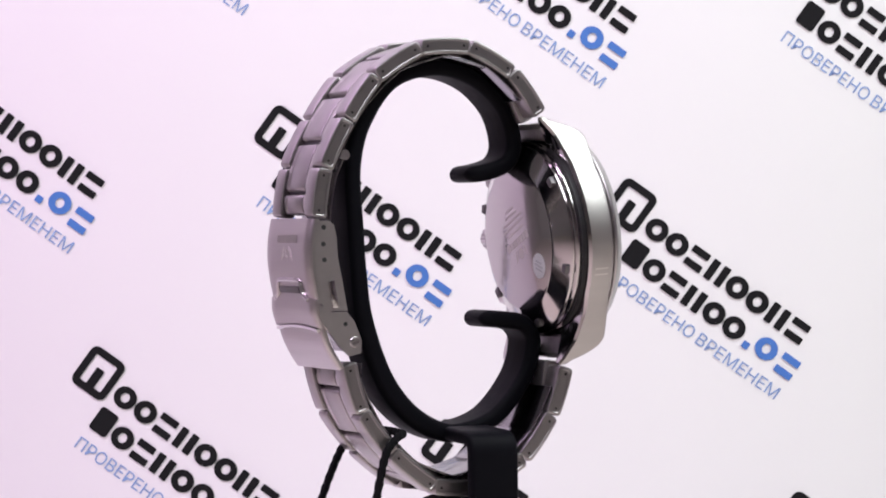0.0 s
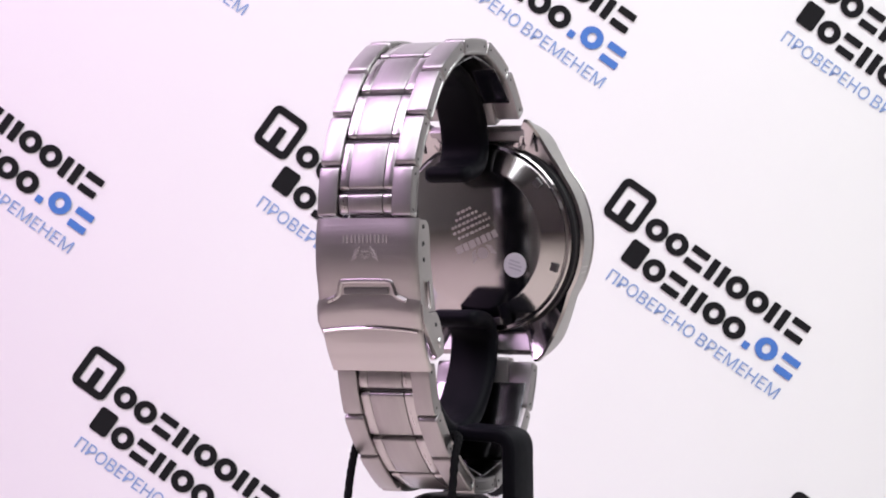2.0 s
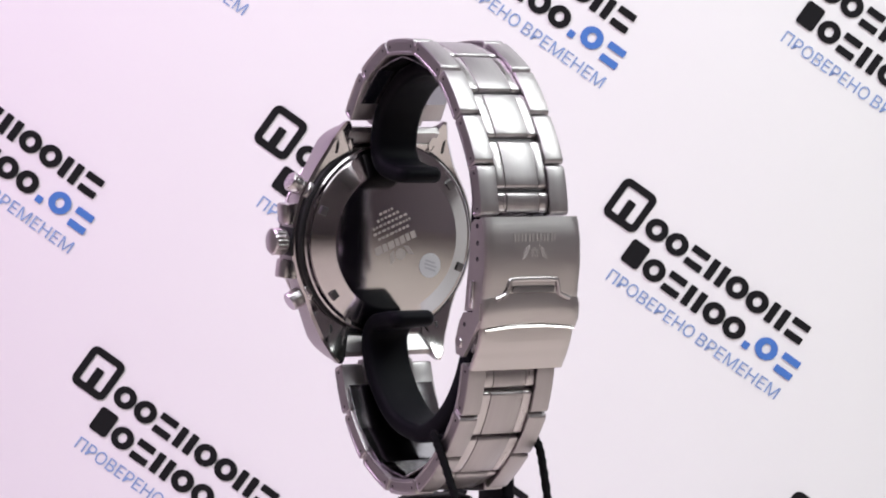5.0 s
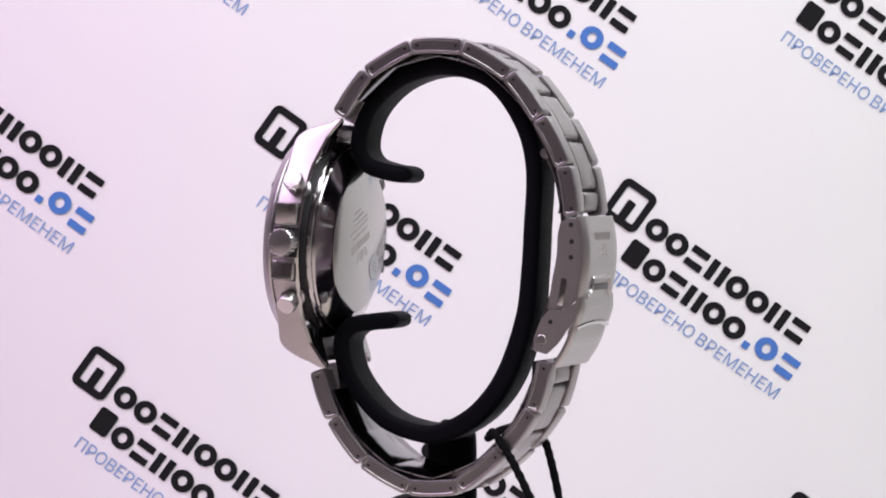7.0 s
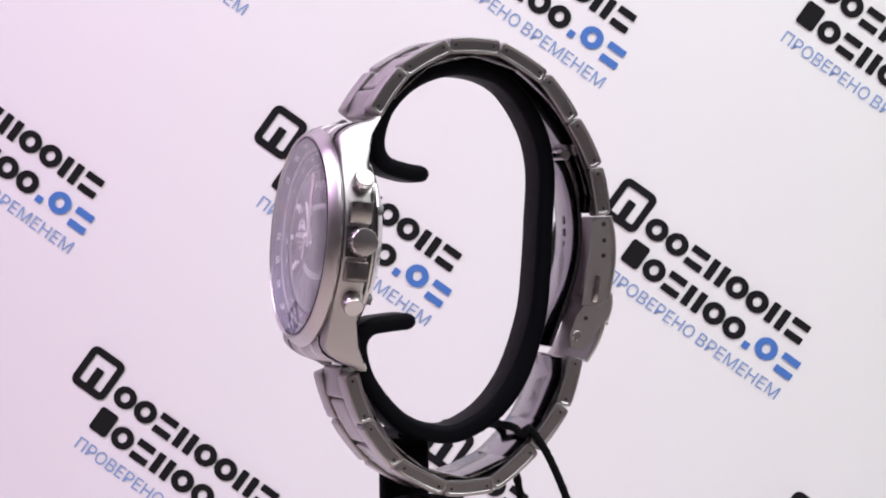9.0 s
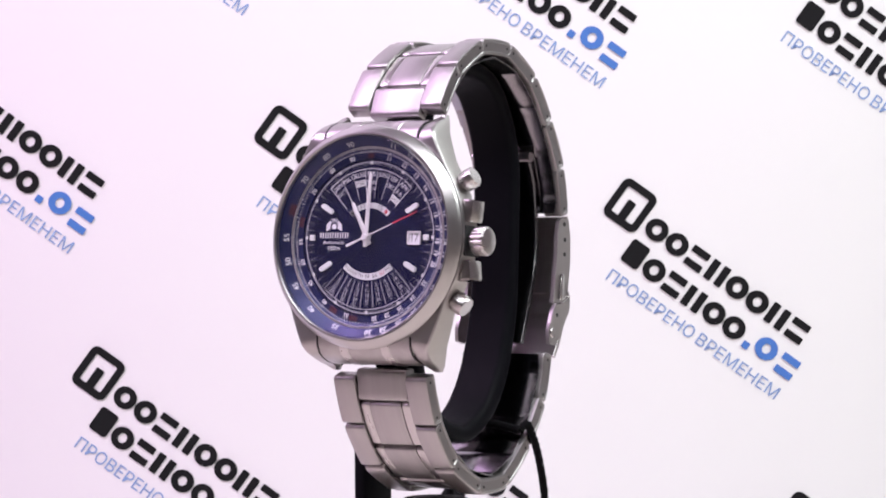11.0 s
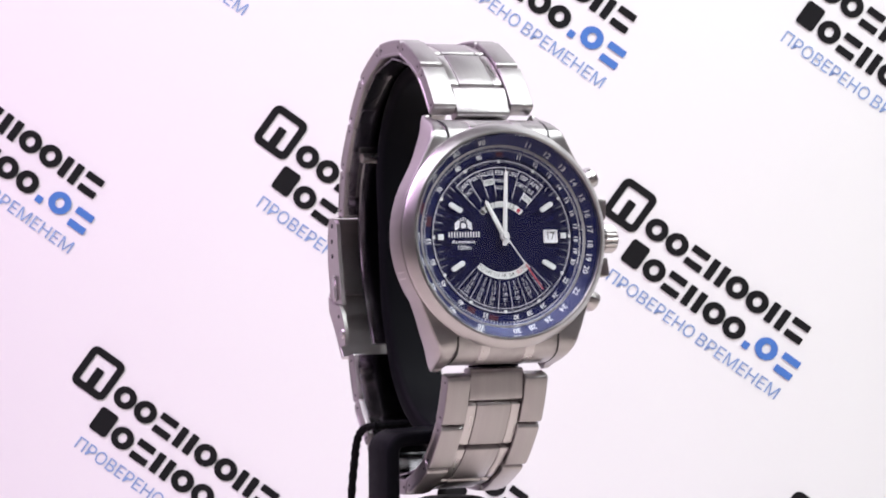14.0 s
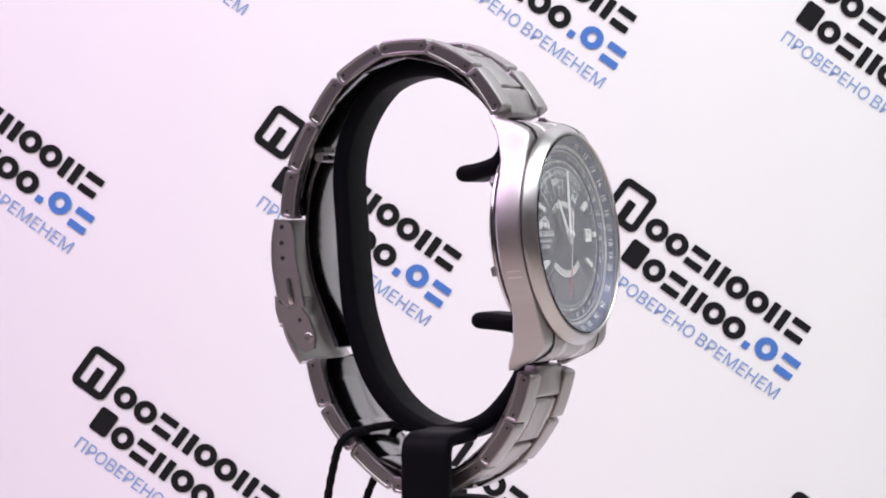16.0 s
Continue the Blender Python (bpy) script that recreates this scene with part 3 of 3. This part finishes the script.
    for k, word in enumerate(("TU", "WE", "TH", "FR", "SA", "SU", "MO")):
        letters(red if word == "SU" else bm, word, 1.08, polar(7.7, 180 + (3 - k) * 12.9, 0.09, 180))
    part("day_names", bm, print_black, days, smooth=False)
    part("red_day_name", red, print_red, days, smooth=False)
    bm = bmesh.new()
    for k in range(8):
        block(bm, 0.09, 5.4, 0.03, 0, polar(11.4, 180 - 45 + 90 / 7 * k, 0.035))
    band(bm, arc(14.15, 135, 225, 24), arc(14.03, 135, 225, 24), 0.02, 0.05, closed=False)
    for k in range(7):
        for j in range(5):
            d = k + 1 + 7 * j
            letters(bm, str(d) if d <= 31 else "*", 1.02, polar(9.4 + 1.0 * j, 180 + (3 - k) * 90 / 7, 0.05, 180))
    part("calendar_figures", bm, print_grey, plate, smooth=False)
    # maker's crest and name as plain shapes, the two lines below it
    bm = bmesh.new()
    x = -8.3
    for k in range(6):
        block(bm, 0.22, 1.1, 0.05, 0, flat(x - 3.1 + 1.16 * k, 0.45, 0, 0.05))
        block(bm, 0.22, 1.1, 0.05, 0, flat(x - 2.55 + 1.16 * k, 0.45, 0, 0.05))
    for sx in (-1, 1):
        for k in range(3):
            block(bm, 1.2, 0.36, 0.06, 0.1, flat(x + sx * 1.35, 1.75 + 0.5 * k, sx * 35, 0.05))
    lathe(bm, [(0, 0.12), (0.55, 0.12), (0.55, 0)], 20, Matrix.Translation((x, 2.2, 0)))
    for k in range(7):
        block(bm, 0.2, 0.7, 0.06, 0, Matrix.Translation((x, 2.4, 0.05)) @ polar(1.1, -75 + 25 * k))
    letters(bm, "Automatic", 1.05, flat(x, -0.95, 0, 0.05), 1.15)
    letters(bm, "100m", 1.25, flat(x, -2.1, 0, 0.05), 1.1)
    part("dial_print", bm, print_white, plate, "pale crest, name bars and two small lines", smooth=False)
    # date
    bm = bmesh.new()
    band(bm, rounded(3.0, 2.6, 0.25, 3, 10.5, -0.1), rounded(2.5, 2.1, 0.1, 3, 10.5, -0.1), 0.0, 0.35)
    fr = part("date_frame", bm, hand_steel, plate, "thin steel frame round the date")
    bm = bmesh.new()
    block(bm, 2.6, 2.2, 0.05, 0, flat(10.5, -0.1, 0, 0.03))
    part("date_disc", bm, print_white, fr, smooth=False)
    bm = bmesh.new()
    letters(bm, "17", 2.05, flat(10.5, -0.1, 0, 0.07), 0.95)
    part("date_figure", bm, print_black, fr, smooth=False)


dial()


def pointers():
    out = []
    for name, length, tail, wide, z, mat in (("hour_hand", 7.9, 1.6, 1.05, 0.8, hand_steel), ("minute_hand", 12.9, 1.9, 0.98, 1.15, hand_steel)):
        bm = bmesh.new()
        for sx in (-1, 1):
            prism(bm, [(0, -tail), (0, length), (sx * wide * 0.36, length - 0.5), (sx * wide / 2, 1.0), (sx * wide * 0.45, -tail)], z, z + 0.12)
        for v in bm.verts:
            if abs(v.co.x) < 1e-6 and v.co.z > z + 0.05:
                v.co.z += 0.16
        lathe(bm, [(0, z + 0.3), (0.95, z + 0.3), (0.95, z)], 24)
        out.append(part(name, bm, mat, watch, "faceted steel hand", matrix=FACE))
    bm = bmesh.new()
    prism(bm, [(-0.28, -4.6), (0.28, -4.6), (0.16, -1.5), (0.08, 6.9), (-0.08, 6.9), (-0.16, -1.5)], 1.6, 1.7)
    lathe(bm, [(0, 1.95), (0.5, 1.95), (0.62, 1.8), (0.62, 1.55)], 20)
    sec = part("second_hand", bm, hand_steel, watch, "thin steel second hand with a red tip", matrix=FACE)
    bm = bmesh.new()
    prism(bm, [(-0.13, 6.9), (0.13, 6.9), (0.09, 13.0), (-0.09, 13.0)], 1.6, 1.7)
    part("red_tip", bm, print_red, sec)
    return (*out, sec)


hour_hand, minute_hand, second_hand = pointers()

# ---------- bracelet ----------
TOP = [(-18.5, 19.9), (-12.1, 28.5), (-2.2, 33.8), (9.1, 33.4), (19.0, 27.4), (25.4, 18.6), (30.4, 8.8), (32.0, -1.3)]
LOW = [(-24.0, -32.4), (-20.6, -42.4), (-13.9, -51.2), (-3.8, -56.6), (7.0, -56.2), (16.4, -48.8), (23.0, -40.4), (26.0, -30.2)]
THICK, LIFT = 3.3, 1.15


def link_mesh(bm, wide, long, bevel, x=0.0, arch=0.35, drop_top=0.0, thick=THICK, corner=0.8, rim=False):
    """One plate of the bracelet: along local y, its outer face at z = 0, arched along its length, its corners rounded in profile."""
    prof = rounded(long, thick, corner, 4)
    # extra points along the top and the bottom carry the arch
    full = []
    for k, p in enumerate(prof):
        q = prof[(k + 1) % len(prof)]
        full.append(p)
        if abs(q[0] - p[0]) > 1.0:
            full += [(p[0] + (q[0] - p[0]) * f, p[1]) for f in (0.2, 0.4, 0.6, 0.8)]

    def ring(px, inset):
        res = []
        for y, z in full:
            sy, sz = (long / 2 - inset) / (long / 2), (thick / 2 - inset) / (thick / 2)
            res.append(bm.verts.new((x + px, y * sy, z * sz - thick / 2 - drop_top - arch * (2 * y / long) ** 2)))
        return res
    h = wide / 2
    steps = [(-h, bevel), (-h + bevel * 0.3, bevel * 0.3), (-h + bevel, 0), (h - bevel, 0), (h - bevel * 0.3, bevel * 0.3), (h, bevel)]
    if rim:
        steps = [(-h + 0.1, bevel + 0.42), (-h, bevel + 0.3)] + steps + [(h, bevel + 0.3), (h - 0.1, bevel + 0.42)]
    rings = [ring(px, i) for px, i in steps]
    for a, b in zip(rings, rings[1:]):
        for i in range(len(a)):
            bm.faces.new((a[i], a[(i + 1) % len(a)], b[(i + 1) % len(b)], b[i]))
    cap = [bm.faces.new(rings[0]), bm.faces.new(rings[-1])]
    if rim:
        # the flanks of the plate are smoother
        for f in cap + [f for v in rings[1] + rings[-2] for f in v.link_faces]:
            f.material_index = 1


def link_pose(a, b, flip):
    """The pose of a plate whose outer face runs from a to b in the yz plane."""
    a, b = Vector((0, *a)), Vector((0, *b))
    d = (b - a).normalized()
    out = Vector((0, -d.z, d.y)) if not flip else Vector((0, d.z, -d.y))
    side = d.cross(out)
    m = Matrix((side, d, out)).transposed().to_4x4()
    m.translation = (a + b) / 2
    return m, (b - a).length


def bracelet(joints, flip, widths):
    mids = [((joints[k][0] + joints[k + 1][0]) / 2, (joints[k][1] + joints[k + 1][1]) / 2) for k in range(len(joints) - 1)]

    def lift(k):
        m, long = link_pose(joints[k], joints[k + 1], flip)
        c = m @ Vector((0, 0, LIFT))
        return (c.y, c.z)
    for k in range(len(joints) - 1):
        m, long = link_pose(joints[k], joints[k + 1], flip)
        sway = 0.6 - 0.3 * k / 7 if flip else 0.8 + 0.3 * k / 7
        m.translation.x += sway
        wide = widths[0] + (widths[1] - widths[0]) * k / (len(joints) - 2)
        core, flank = 11.8, (wide - 11.8) / 2 - 0.08
        root = None
        for sx in (-1, 1):
            bm = bmesh.new()
            link_mesh(bm, flank, long - 0.35, 0.28, 0, 0.30, corner=0.75, rim=True)
            mm = m @ Matrix.Translation((sx * (wide / 2 - flank / 2), 0, LIFT))
            side = part("side_link", bm, brushed, watch, matrix=mm)
            side.data.materials.append(link_flank)
            bm = bmesh.new()
            for end in (-1, 1):
                lathe(bm, [(0, 0.03), (0.28, 0.03), (0.28, -0.12)], 10, Matrix.Translation((sx * (flank / 2 - 0.1), end * (long / 2 - 1.6), -1.7)) @ Matrix.Rotation(sx * radians(90), 4, "Y"))
            part("pin_end", bm, dark_hole, side)
        # middle plate, half a step on, with its two polished shoulders
        a = lift(k)
        b = lift(k + 1) if k + 2 < len(joints) else joints[k + 1]
        if k == 0:
            m0, l0 = link_pose(joints[0], a, flip)
            m0.translation.x += sway
            bm = bmesh.new()
            link_mesh(bm, core - 0.1, l0 + 1.0, 0.25, 0, 0.05)
            part("middle_link", bm, brushed, watch, matrix=m0 @ Matrix.Translation((0, -0.6, 0)))
        m1, l1 = link_pose(a, b, flip)
        m1.translation.x += sway
        bm = bmesh.new()
        link_mesh(bm, core - 4.25, l1 - 1.2, 0.16, 0, 0.34, corner=0.6)
        mid = part("middle_link", bm, brushed, watch, matrix=m1)
        for sx in (-1, 1):
            bm = bmesh.new()
            link_mesh(bm, 2.05, l1 - 1.2, 0.2, sx * (core / 2 - 1.05), 0.34, 0.09, corner=0.6)
            part("polished_shoulder", bm, satin, mid)
        # the pin's dark colour paints the shade of the gap between links
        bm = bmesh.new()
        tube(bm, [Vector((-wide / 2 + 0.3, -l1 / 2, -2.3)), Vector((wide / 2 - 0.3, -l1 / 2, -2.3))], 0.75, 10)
        part("pin", bm, shaded_steel, mid)
        # inner face coloured dark for what it would mirror of the cuff
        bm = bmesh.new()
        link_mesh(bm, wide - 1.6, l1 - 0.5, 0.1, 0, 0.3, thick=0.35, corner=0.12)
        part("inner_plate", bm, shaded_inner_steel, mid, matrix=Matrix.Translation((0, 0, -THICK + 0.15)))
        bm = bmesh.new()
        block(bm, wide - 1.4, 0.5, 0.3, 0, Matrix.Translation((0, 0, -THICK - 0.05)))
        for sx in (-1, 1):
            block(bm, 0.45, l1 - 0.6, 0.3, 0, Matrix.Translation((sx * core / 2, 0, -THICK - 0.05)))
        part("inner_seam", bm, dark_hole, mid)


bracelet(TOP, False, (22.0, 20.4))
bracelet(LOW, True, (22.0, 20.2))


def end_links():
    for s in (1, -1):
        bm = bmesh.new()
        e = 0.0 if s > 0 else 1.2
        prof = [(19.4, 0.75), (20.6 + e * 0.6, 0.5), (21.6 + e, -0.3), (22.5 + e, -1.6), (23.2 + e, -3.4), (23.6 + e, -5.6), (23.5 + e, -7.4), (22.4 + e, -7.9), (19.4, -5.4)]
        rings = [[bm.verts.new(CASE @ Vector((x, s * v, w - 0.08))) for v, w in prof] for x in (-10.75, -10.5, 10.5, 10.75)]
        for a, b in zip(rings, rings[1:]):
            for k in range(len(a)):
                bm.faces.new((a[k], a[(k + 1) % len(a)], b[(k + 1) % len(b)], b[k]))
        bm.faces.new(rings[0]), bm.faces.new(rings[-1])
        el = part("end_link", bm, brushed, watch)
        for sx in (-1, 1):
            bm = bmesh.new()
            rings = [[bm.verts.new(CASE @ Vector((sx * x, s * (v + lift), w - 0.08 + lift))) for v, w in prof[:7]] for x, lift in ((3.85, 0.0), (3.95, 0.1), (5.8, 0.1), (5.9, 0.0))]
            for a, b in zip(rings, rings[1:]):
                for k in range(len(a) - 1):
                    bm.faces.new((a[k], a[k + 1], b[k + 1], b[k]))
            part("polished_shoulder", bm, satin, el)
            # the gap between end link and lug, its shade painted as a near-black strip
            bm = bmesh.new()
            rings = [[bm.verts.new(CASE @ Vector((sx * x, s * v, w + rise))) for v, w in prof[:6]] for x, rise in ((10.76, -0.6), (10.76, 0.06), (11.06, 0.06), (11.06, -0.6))]
            for a, b in zip(rings, rings[1:]):
                for k in range(len(a) - 1):
                    bm.faces.new((a[k], a[k + 1], b[k + 1], b[k]))
            part("lug_gap_shade", bm, dark_hole, el)


end_links()


# ---------- clasp ----------
def plate_section(wide, thick):
    """A rounded section with extra points across its width."""
    out = []
    ring = rounded(wide, thick, thick * 0.42, 3)
    for k, p in enumerate(ring):
        q = ring[(k + 1) % len(ring)]
        steps = 14 if abs(q[0] - p[0]) > 5 else 1
        out += [(p[0] + (q[0] - p[0]) * j / steps, p[1] + (q[1] - p[1]) * j / steps) for j in range(steps)]
    return out


def roll_edges(bm, start, end, fall):
    """Bend the long edges of a plate inwards."""
    for v in bm.verts:
        v.co.y -= fall * max(0.0, (abs(v.co.x) - start) / (end - start)) ** 2


def clasp():
    W = 22.3
    bm = bmesh.new()
    path = spline([(0, 32.9, -1.5), (0, 33.6, -5.0), (0, 33.8, -9.0), (0, 33.4, -13.0), (0, 32.4, -17.9)], 6)
    sweep(bm, path[::-1], plate_section(W, 1.3))
    roll_edges(bm, 9.4, W / 2, 0.55)
    cover = part("clasp_cover", bm, brushed_clasp, watch, "brushed steel folding clasp cover")
    for sx in (-1, 1):
        bm = bmesh.new()
        q = [(33.0, -2.0), (33.7, -6), (33.6, -11), (32.4, -17.5), (30.5, -19.6), (26.2, -19.6), (27.2, -14), (28.2, -9), (28.4, -5), (29.0, -2.6), (30.2, -1.8)]
        prism(bm, q, -0.45, 0.45, Matrix.Translation((sx * (W / 2 - 0.45), 0, 0)) @ Matrix(((0, 0, 1, 0), (1, 0, 0, 0), (0, 1, 0, 0), (0, 0, 0, 1))))
        part("clasp_flank", bm, brushed_clasp, cover)
        bm = bmesh.new()
        for y, z in ((31.2, -3.1), (31.3, -6.4), (31.1, -9.5)):
            lathe(bm, [(0, 0.06), (0.5, 0.06), (0.5, -0.1)], 14, Matrix.Translation((sx * (W / 2), y, z)) @ Matrix.Rotation(sx * radians(90), 4, "Y"))
        part("adjusting_hole", bm, dark_hole, cover)
        bm = bmesh.new()
        block(bm, 0.9, 1.3, 5.6, 0.4, Matrix.Translation((sx * (W / 2 + 0.1), 29.3, -16.3)) @ Matrix.Rotation(radians(-9), 4, "X"))
        part("push_button", bm, polished, cover)
    # embossed step and finger notch of the cover
    bm = bmesh.new()
    path2 = [(-8.5, -17.4), (-6.3, -16.4), (-5.6, -14.4), (-4.4, -13.6), (4.4, -13.6), (5.6, -14.4), (6.3, -16.4), (8.5, -17.4)]
    tube(bm, spline([(x, 33.35 - 0.12 * (abs(z) - 13.6) + 0.55, z) for x, z in path2], 6), 0.5, 8)
    part("notch_rim", bm, satin, cover)
    # a plain block in darkened steel; the recess's shade is its colour
    bm = bmesh.new()
    block(bm, 9.6, 0.3, 1.3, 0.1, Matrix.Translation((0, 33.85, -15.5)) @ Matrix.Rotation(radians(-13), 4, "X"))
    part("finger_notch", bm, shaded_steel, cover, "shaded recess under the lock")
    bm = bmesh.new()
    for k in range(6):
        for off in (-0.5, 0.25):
            block(bm, 0.32, 0.1, 1.6, 0, Matrix.Translation((-4.2 + 1.7 * k + off, 34.4, -5.4)))
    for sx in (-1, 1):
        for k in range(4):
            block(bm, 1.5, 0.1, 0.28, 0, Matrix.Translation((sx * (1.7 + 0.2 * k), 34.5, -7.4 - 0.6 * k)) @ Matrix.Rotation(sx * 0.6, 4, "Y"))
    for a in range(8):
        block(bm, 0.25, 0.1, 0.6, 0, Matrix.Translation((0, 34.5, -8.4)) @ Matrix.Rotation(radians(45 * a), 4, "Y") @ Matrix.Translation((0, 0, 0.7)))
    part("stamping", bm, engraved, cover, "stamped bars and crest")
    # safety lock
    bm = bmesh.new()
    path = spline([(0, 32.9, -17.4), (0, 32.8, -20.0), (0, 31.9, -22.8)], 6)
    sweep(bm, path[::-1], plate_section(W + 0.3, 1.2))
    for v in bm.verts:
        if v.co.z > -20.5:
            v.co.z += 1.3 * (1 - (v.co.x / (W / 2)) ** 2) * (1 if v.co.z > -19.5 else 0.6)
        else:
            v.co.z += 0.8 * (1 - (v.co.x / (W / 2)) ** 2)
    roll_edges(bm, 9.6, W / 2, 0.4)
    lock = part("safety_lock", bm, brushed_clasp, watch, "brushed steel fold-over lock")
    bm = bmesh.new()
    path = spline([(0, 31.3, -22.6), (0, 30.9, -24.8), (0, 29.4, -28.0), (0, 27.4, -31.0)], 6)
    sweep(bm, path[::-1], plate_section(W - 0.7, 1.2))
    for v in bm.verts:
        if v.co.z > -25:
            v.co.z += 0.8 * (1 - (v.co.x / (W / 2)) ** 2)
    roll_edges(bm, 9.6, W / 2, 0.4)
    part("lock_flap", bm, brushed_clasp, lock)
    bm = bmesh.new()
    tube(bm, [Vector((x, 32.3 - 0.002 * x * x, -23.6 + 0.8 * (1 - (x / 11.15) ** 2))) for x in np.linspace(-10.2, 10.2, 17)], 0.36, 8)
    part("flap_rib", bm, polished, lock)
    for sx in (-1, 1):
        bm = bmesh.new()
        q = [(32.6, -18.2), (32.2, -21.5), (30.6, -23.4), (28.2, -26.6), (26.0, -28.6), (23.6, -28.0), (23.4, -25.4), (25.0, -21.6), (26.6, -19.8), (29.5, -19.9)]
        prism(bm, q, -0.4, 0.4, Matrix.Translation((sx * (W / 2 + 0.05), 0, 0)) @ Matrix(((0, 0, 1, 0), (1, 0, 0, 0), (0, 1, 0, 0), (0, 0, 0, 1))))
        part("lock_flank", bm, brushed_clasp, lock)
        bm = bmesh.new()
        lathe(bm, [(0, 0.3), (0.9, 0.3), (1.1, 0.0)], 16, Matrix.Translation((sx * (W / 2 + 0.45), 25.0, -25.8)) @ Matrix.Rotation(sx * radians(90), 4, "Y"))
        part("rivet", bm, satin, lock)
        bm = bmesh.new()
        lathe(bm, [(0, 0.05), (0.45, 0.05), (0.45, -0.1)], 14, Matrix.Translation((sx * (W / 2 + 0.45), 26.9, -22.2)) @ Matrix.Rotation(sx * radians(90), 4, "Y"))
        part("lock_hole", bm, dark_hole, lock)
    # folding blade inside, in the steel that carries its shade as colour
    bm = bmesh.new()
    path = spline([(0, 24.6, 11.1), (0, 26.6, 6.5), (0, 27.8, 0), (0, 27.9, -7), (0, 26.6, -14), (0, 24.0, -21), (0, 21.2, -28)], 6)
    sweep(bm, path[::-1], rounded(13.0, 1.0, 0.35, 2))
    blade = part("clasp_blade", bm, shaded_inner_steel, watch, "polished curved folding blade")
    bm = bmesh.new()
    tube(bm, [Vector((-7.0, 24.6, 11.2)), Vector((7.0, 24.6, 11.2))], 1.05, 14)
    part("hinge_pin", bm, satin, blade)
    # the stamps take the shade-darkened steel too
    bm = bmesh.new()
    for k in range(5):
        block(bm, 0.9, 0.06, 1.6, 0, Matrix.Translation((-1.5, 27.35, 3 - 2.6 * k)))
    part("blade_stamping", bm, shaded_steel, blade)


clasp()

# ---------- tag cord ----------
cord = tagged(new("tag_cord"), "black twisted tag cord looped round the bracelet", "cord")


def strand(points):
    bm = bmesh.new()
    tube(bm, spline(points, 14), 0.84, 8, 0.1)
    return part("strand", bm, cord_black, cord)


strand([(10.4, 13.2, -45.6), (11.2, 14.6, -44.3), (11.4, 16.4, -46.6), (11.3, 18.3, -49.5), (11.0, 20.6, -54.0), (10.4, 23.0, -59.5), (9.4, 25.0, -66)])
strand([(-9.0, 13.4, -44.6), (-10.9, 15.6, -45.2), (-11.4, 18.0, -47.6), (-11.5, 19.4, -52.0), (-11.6, 20.8, -58.5), (-11.4, 22.0, -66)])
strand([(10.4, 13.2, -45.6), (5, 13.6, -44.6), (0, 13.6, -44.4), (-5, 13.4, -44.4), (-9.0, 13.4, -44.6)])


# ---------- what moves ----------
def motions():
    # the turntable turns evenly but for a slow wobble of two and a half seconds
    axis = pose(0.00006, 0, 0, -0.09, 0.058, 0)

    def angle(sec):
        return -90.24 + 19.155 * (sec - 8) + 0.52 * math.sin(2 * math.pi * sec / 2.54) - 0.48 * math.cos(2 * math.pi * sec / 2.54)
    for thing in (watch, stand, cord):
        walk(thing, [(k / 5, axis @ pose(0, 0, 0, 0, 0, angle(k / 5))) for k in range(81)])
    face = FACE.copy()
    face.translation = face.translation * MM
    for hand, at, rate in ((second_hand, 106.0, 25.5), (minute_hand, 3.5, 0.405), (hour_hand, -27.5, 0.034)):
        walk(hand, [(s, face @ Matrix.Rotation(radians(-(at + rate * (s - 12.5))), 4, "Z")) for s in range(0, 17, 2)])


motions()
